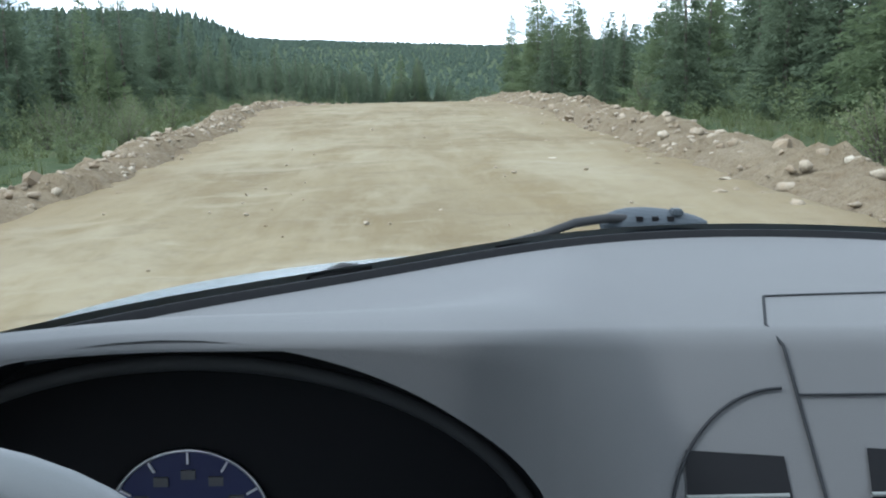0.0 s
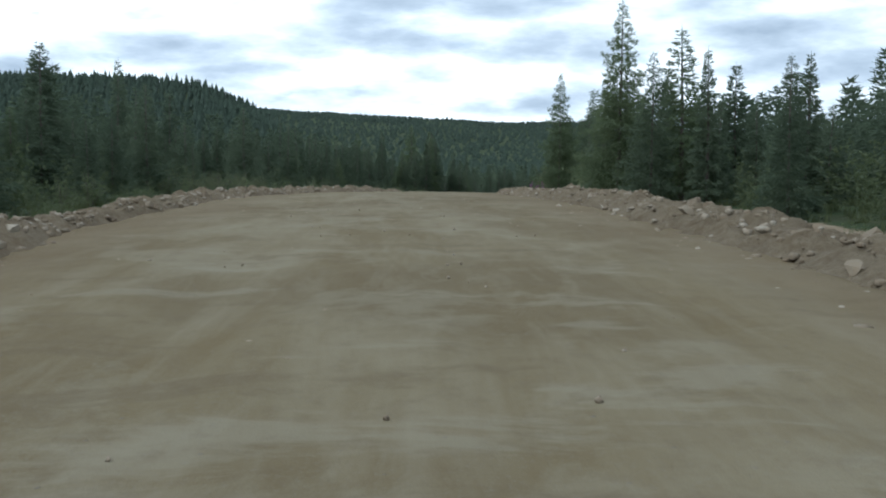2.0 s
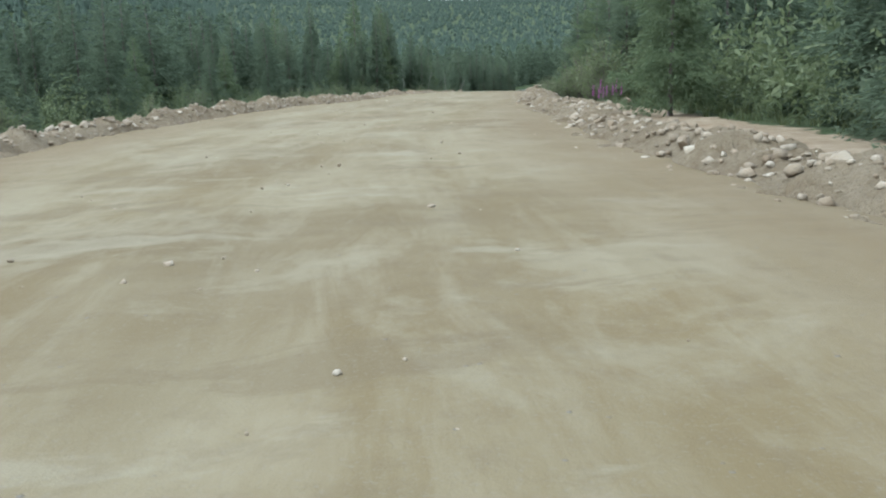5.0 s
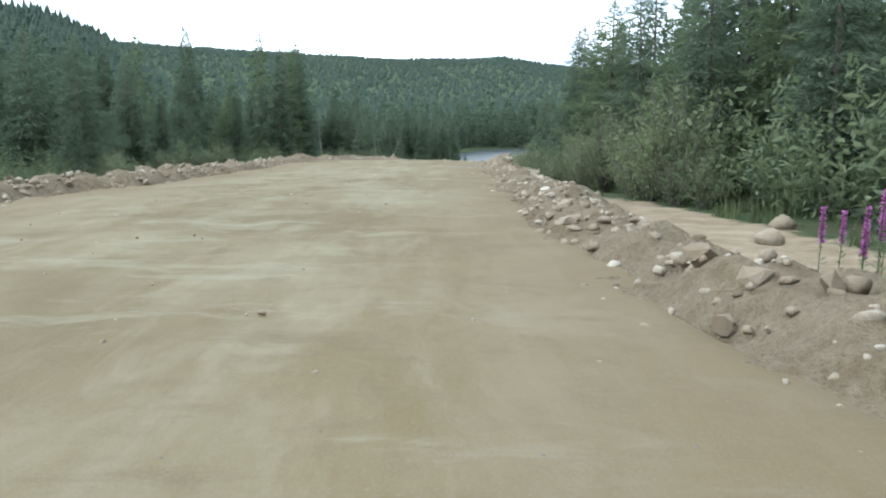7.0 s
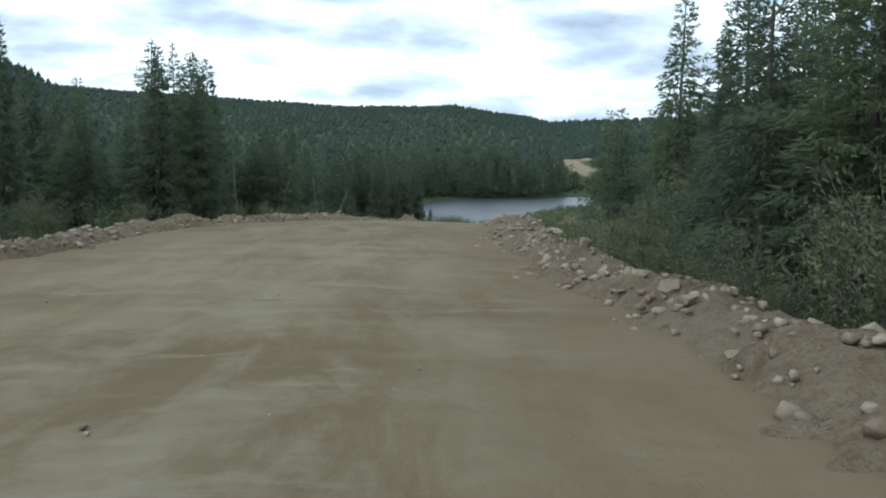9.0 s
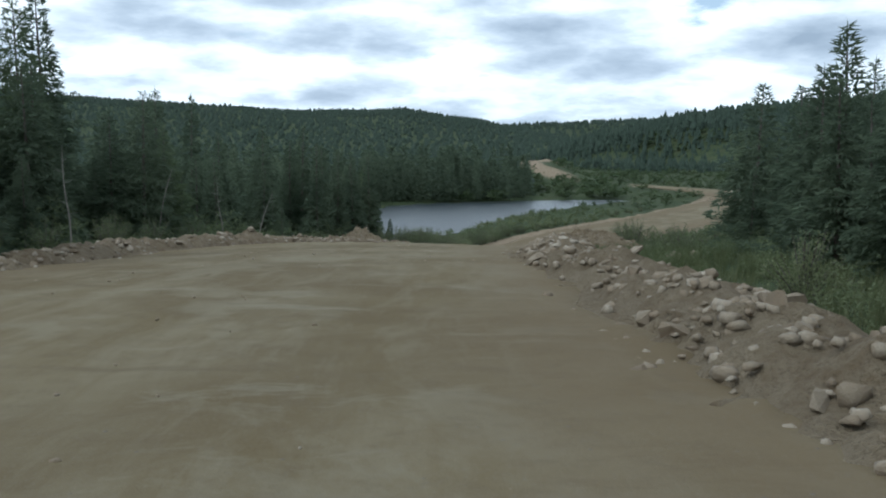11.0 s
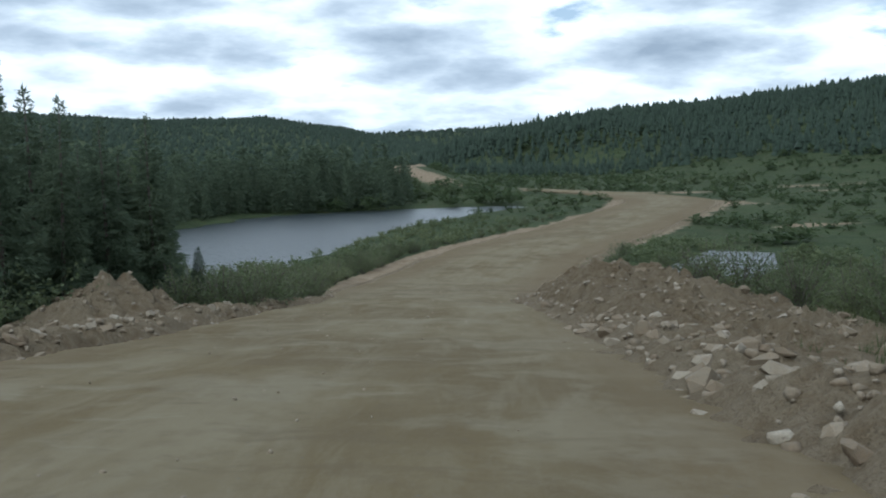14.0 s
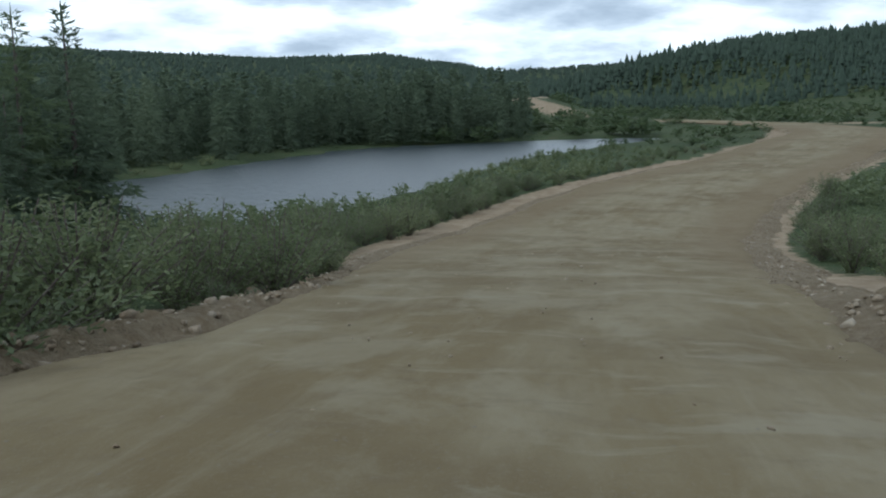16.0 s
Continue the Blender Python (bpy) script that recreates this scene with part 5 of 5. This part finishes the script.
    grid_part("bonnet", bonnet, [MID_X - 0.86 + 0.043 * i for i in range(41)], [0, 0.1, 0.25, 0.4, 0.55, 0.7, 0.8, 0.88, 0.94, 1], MAT["paint"], car, "glossy blue-grey bonnet reflecting the sky")
    # wiper
    wip = tube_part("wiper", [(0.14, 1.135, EYE - 0.196), (0.20, 1.15, EYE - 0.185), (0.245, 1.165, EYE - 0.172), (0.29, 1.18, EYE - 0.168), (0.36, 1.195, EYE - 0.172)], [0.004, 0.005, 0.006, 0.006, 0.006], MAT["rubber"], car, 8, "black wiper arm resting on the cowl")
    bm = bmesh.new()
    bmesh.ops.create_uvsphere(bm, u_segments=20, v_segments=12, radius=1)
    for q in bm.verts:
        q.co = Vector((0.355 + q.co.x * 0.072, 1.20 + q.co.y * 0.03, EYE - 0.178 + q.co.z * 0.019 * (1.1 - 0.3 * q.co.x)))
    me = bpy.data.meshes.new("wiper_pivot")
    bm.to_mesh(me)
    bm.free()
    me.materials.append(MAT["pivot"])
    child("wiper_pivot", me, wip, "worn grey wiper pivot cap")
    for k in range(3):
        box_part("pivot_mark", (0.325 + 0.02 * k, 1.172, EYE - 0.171), (0.333 + 0.02 * k, 1.178, EYE - 0.165), MAT["black"], wip)
    box_part("pivot_nut", (0.372, 1.175, EYE - 0.165), (0.386, 1.195, EYE - 0.156), MAT["pivot"], wip, 0.002)
    tube_part("wiper_nub", [(-0.075, 1.02, EYE - 0.216), (-0.04, 1.05, EYE - 0.209), (-0.01, 1.07, EYE - 0.212)], [0.006, 0.009, 0.006], MAT["rubber"], car, 8)
    # added unseen panel behind the driver and along the doors, shading the dashboard
    def shade_sheet(x, v):
        a = (x - MID_X) / 0.78
        return (MID_X + 0.78 * max(-1.0, min(1.0, a * 1.6)), -0.62 + 0.92 * s1(0.62, 1.0, abs(a)), 0.30 + 0.72 * v)
    grid_part("cabin_lining", shade_sheet, [MID_X - 0.78 + 0.039 * i for i in range(41)], [0, 0.25, 0.5, 0.75, 1], MAT["cowl"], car, "grey added panel behind the driver, shading the dashboard")
    # shell
    def shell(a, y):
        k = s1(-2.15, -1.75, y) * s1(1.97, 1.55, y)
        half, top, low = 0.80 + 0.06 * k, 0.93 - 0.05 * abs(y) / 2, 0.24
        c1, s_ = math.cos(a), math.sin(a)
        q = 5.0
        rad = (abs(c1) ** q + abs(s_) ** q) ** (-1 / q)
        return (MID_X + half * c1 * rad, y, (top + low) / 2 + (top - low) / 2 * s_ * rad * (0.75 + 0.25 * k))
    grid_part("body", shell, list(np.linspace(math.pi * 0.82, math.pi * 2.18, 40)), [-2.15, -2.05, -1.9, -1.7, -1.3, -0.8, -0.3, 0.2, 0.7, 1.1, 1.4, 1.6, 1.8, 1.92, 1.97], MAT["paint"], car)
    def roof(x, v):
        q = (x - MID_X) / 0.6
        return (x, 0.30 - 0.06 * q * q - 1.75 * v, 1.60 - 0.06 * q * q - 0.05 * (2 * v - 0.7) ** 2)
    grid_part("roof", roof, [MID_X - 0.6 + 0.06 * i for i in range(21)], [0, 0.1, 0.3, 0.5, 0.7, 0.9, 1], MAT["paint"], car)
    for sd in (-1, 1):
        tube_part("pillar", [(MID_X + sd * 0.84, 0.80, 0.98), (MID_X + sd * 0.72, 0.50, 1.32), (MID_X + sd * 0.60, 0.24, 1.54)], [0.045, 0.04, 0.035], MAT["paint"], car, 10)
        tube_part("pillar", [(MID_X + sd * 0.80, -0.55, 0.9), (MID_X + sd * 0.60, -0.6, 1.55)], [0.05, 0.04], MAT["paint"], car, 10)
        tube_part("pillar", [(MID_X + sd * 0.78, -1.85, 0.85), (MID_X + sd * 0.58, -1.42, 1.50)], [0.06, 0.05], MAT["paint"], car, 10)
        for wy in (1.25, -1.35):
            cx, r = MID_X + sd * 0.76, 0.31
            tyre = grid_part("tyre", lambda a, b: (cx + 0.10 * math.cos(b), wy + (r - 0.07 + 0.07 * (abs(math.sin(b)) ** 0.5) * (1 if math.sin(b) > 0 else -1)) * math.cos(a), 0.035 + r + (r - 0.07 + 0.07 * (abs(math.sin(b)) ** 0.5) * (1 if math.sin(b) > 0 else -1)) * math.sin(a)), list(np.linspace(0, 6.2832, 33)), list(np.linspace(0, 6.2832, 13)), MAT["rubber"], car)
            grid_part("rim", lambda a, q: (cx + sd * (0.06 - 0.03 * q), wy + 0.2 * q * math.cos(a) + 1e-4, 0.035 + r + 0.2 * q * math.sin(a)), list(np.linspace(0, 6.2832, 25)), [0.05, 0.3, 0.7, 1], MAT["rim"], tyre)


build_car()

# ---------------------------------------------------------------- boulders and flowers


def boulder(x, y, size, seed, label):
    """A rounded boulder half sunk in the ground."""
    me = stone_mesh("boulder", seed, MAT["stone"], 40, (1, 0.85, 0.75))
    ob = new("boulder", me)
    ob.matrix_basis = Matrix.LocRotScale((x, y, z_at(x, y) + 0.3 * size), Euler((0.2, 0.1, seed)), (size,) * 3)
    me.polygons.foreach_set("use_smooth", np.ones(len(me.polygons), bool))
    tagged(ob, label, "boulder", "boulders on the verge")


def fireweed(x, y, h, seed):
    """A tall stem with narrow leaves and a spike of pink flowers."""
    r = random.Random(seed)
    z = z_at(x, y)
    ob = empty("fireweed_plant", Matrix.Translation((x, y, z)))
    tv, tf = tube([(0, 0, -0.03), (0.02, 0.01, h * 0.5), (0.03, 0.0, h)], [0.006, 0.005, 0.002], 5)
    child("stem", mesh_from("stem", tv, tf, MAT["leaf"]), ob)
    for name, n, z0, z1, mat, ln in (("foliage", 34, 0.1, 0.68, "leaf", 0.10), ("flower_spike", 90, 0.58, 1.0, "pink", 0.055)):
        v, f = [], []
        for k in range(n):
            q = z0 + (z1 - z0) * k / n
            a = 2.4 * k + r.uniform(-0.3, 0.3)
            s = ln * r.uniform(0.7, 1.2) * (1.15 - q * 0.5)
            c = Vector((0.02 + 0.01 * q, 0.005, q * h))
            d = Vector((math.cos(a), math.sin(a), r.uniform(0.0, 0.6))).normalized()
            w = d.cross(Vector((0, 0, 1))).normalized() * s * (0.14 if mat == "leaf" else 0.6)
            i = len(v)
            v += [tuple(c), tuple(c + d * s * 0.5 + w), tuple(c + d * s), tuple(c + d * s * 0.5 - w)]
            f.append((i, i + 1, i + 2, i + 3))
        child(name, mesh_from(name, v, f, MAT[mat]), ob)
    tagged(ob, "tall fireweed with a spike of pink flowers", "flower", "fireweed on the verge")


MAT["pink"] = material("pink_petals", leafy((0.30, 0.07, 0.24), (0.42, 0.12, 0.36), (0.54, 0.20, 0.47), 20.0), 0.6, spec=0.2)
for i, (bx, by, bs) in enumerate(((13.3, 96, 0.40), (10.4, 85.2, 0.21), (11.6, 87.0, 0.24), (8.6, 62, 0.3), (24.4, 139.9, 0.24), (23.0, 137.6, 0.2), (19.4, 170.2, 0.24), (8.4, 44, 0.28), (26.0, 141.6, 0.22))):
    boulder(bx, by, bs, 900 + i, "pale rounded granite boulder half sunk in gravel")
for i in range(9):
    boulder(93 + 1.1 * (i % 5) + 0.5 * math.sin(3.1 * i), 374 + 1.6 * (i // 3), 0.55 + 0.3 * math.sin(2.3 * i) ** 2, 950 + i, "pale boulder on the open bank beyond the pond")
for i in range(9):
    fireweed(9.3 + 0.45 * math.sin(i * 2.1), 81.2 + 0.6 * math.cos(i * 1.7), 0.75 + 0.35 * ((i * 7) % 5) / 5, i)


def dead_trunk(x, y, h, lean, turn):
    """A bare grey dead trunk with a few broken branch stubs."""
    ob = empty("dead_tree", Matrix.Translation((x, y, z_at(x, y) - 0.05)))
    d = Vector((math.cos(turn) * lean, math.sin(turn) * lean, 1)).normalized()
    pts = [d * (h * q) + Vector((0.04 * math.sin(7 * q), 0.03 * math.cos(5 * q), 0)) for q in (0, 0.3, 0.6, 0.85, 1)]
    tube_part("trunk", pts, [0.034, 0.028, 0.022, 0.014, 0.008], MAT["dead"], ob, 7)
    for k in range(6):
        p = d * (h * (0.35 + 0.1 * k))
        a = 2.3 * k
        tube_part("branch", [p, p + Vector((math.cos(a) * 0.3, math.sin(a) * 0.3, 0.08))], [0.012, 0.004], MAT["dead"], ob, 5)
    tagged(ob, "bare grey dead tree leaning among spruces", "tree", "dead trees at the wood's edge")


MAT["dead"] = plain("weathered_dead_wood", (0.20, 0.185, 0.16), 0.9, spec=0.15, grain=0.4, scale=60, tint=0.3)
for i, (dx, dy, dh, dl) in enumerate(((3.2, 138.5, 3.2, 0.15), (5.0, 143.0, 2.8, 0.9), (6.8, 147.0, 3.4, 0.1), (9.2, 151.0, 3.0, 0.25), (10.0, 153.5, 3.3, 0.12), (12.0, 157.0, 3.2, 0.2), (13.5, 160.5, 2.8, 0.35), (22.5, 174.2, 2.6, 0.3), (15.6, 100.5, 2.6, 0.3))):
    dead_trunk(dx, dy, dh, dl, 2.1 * i)
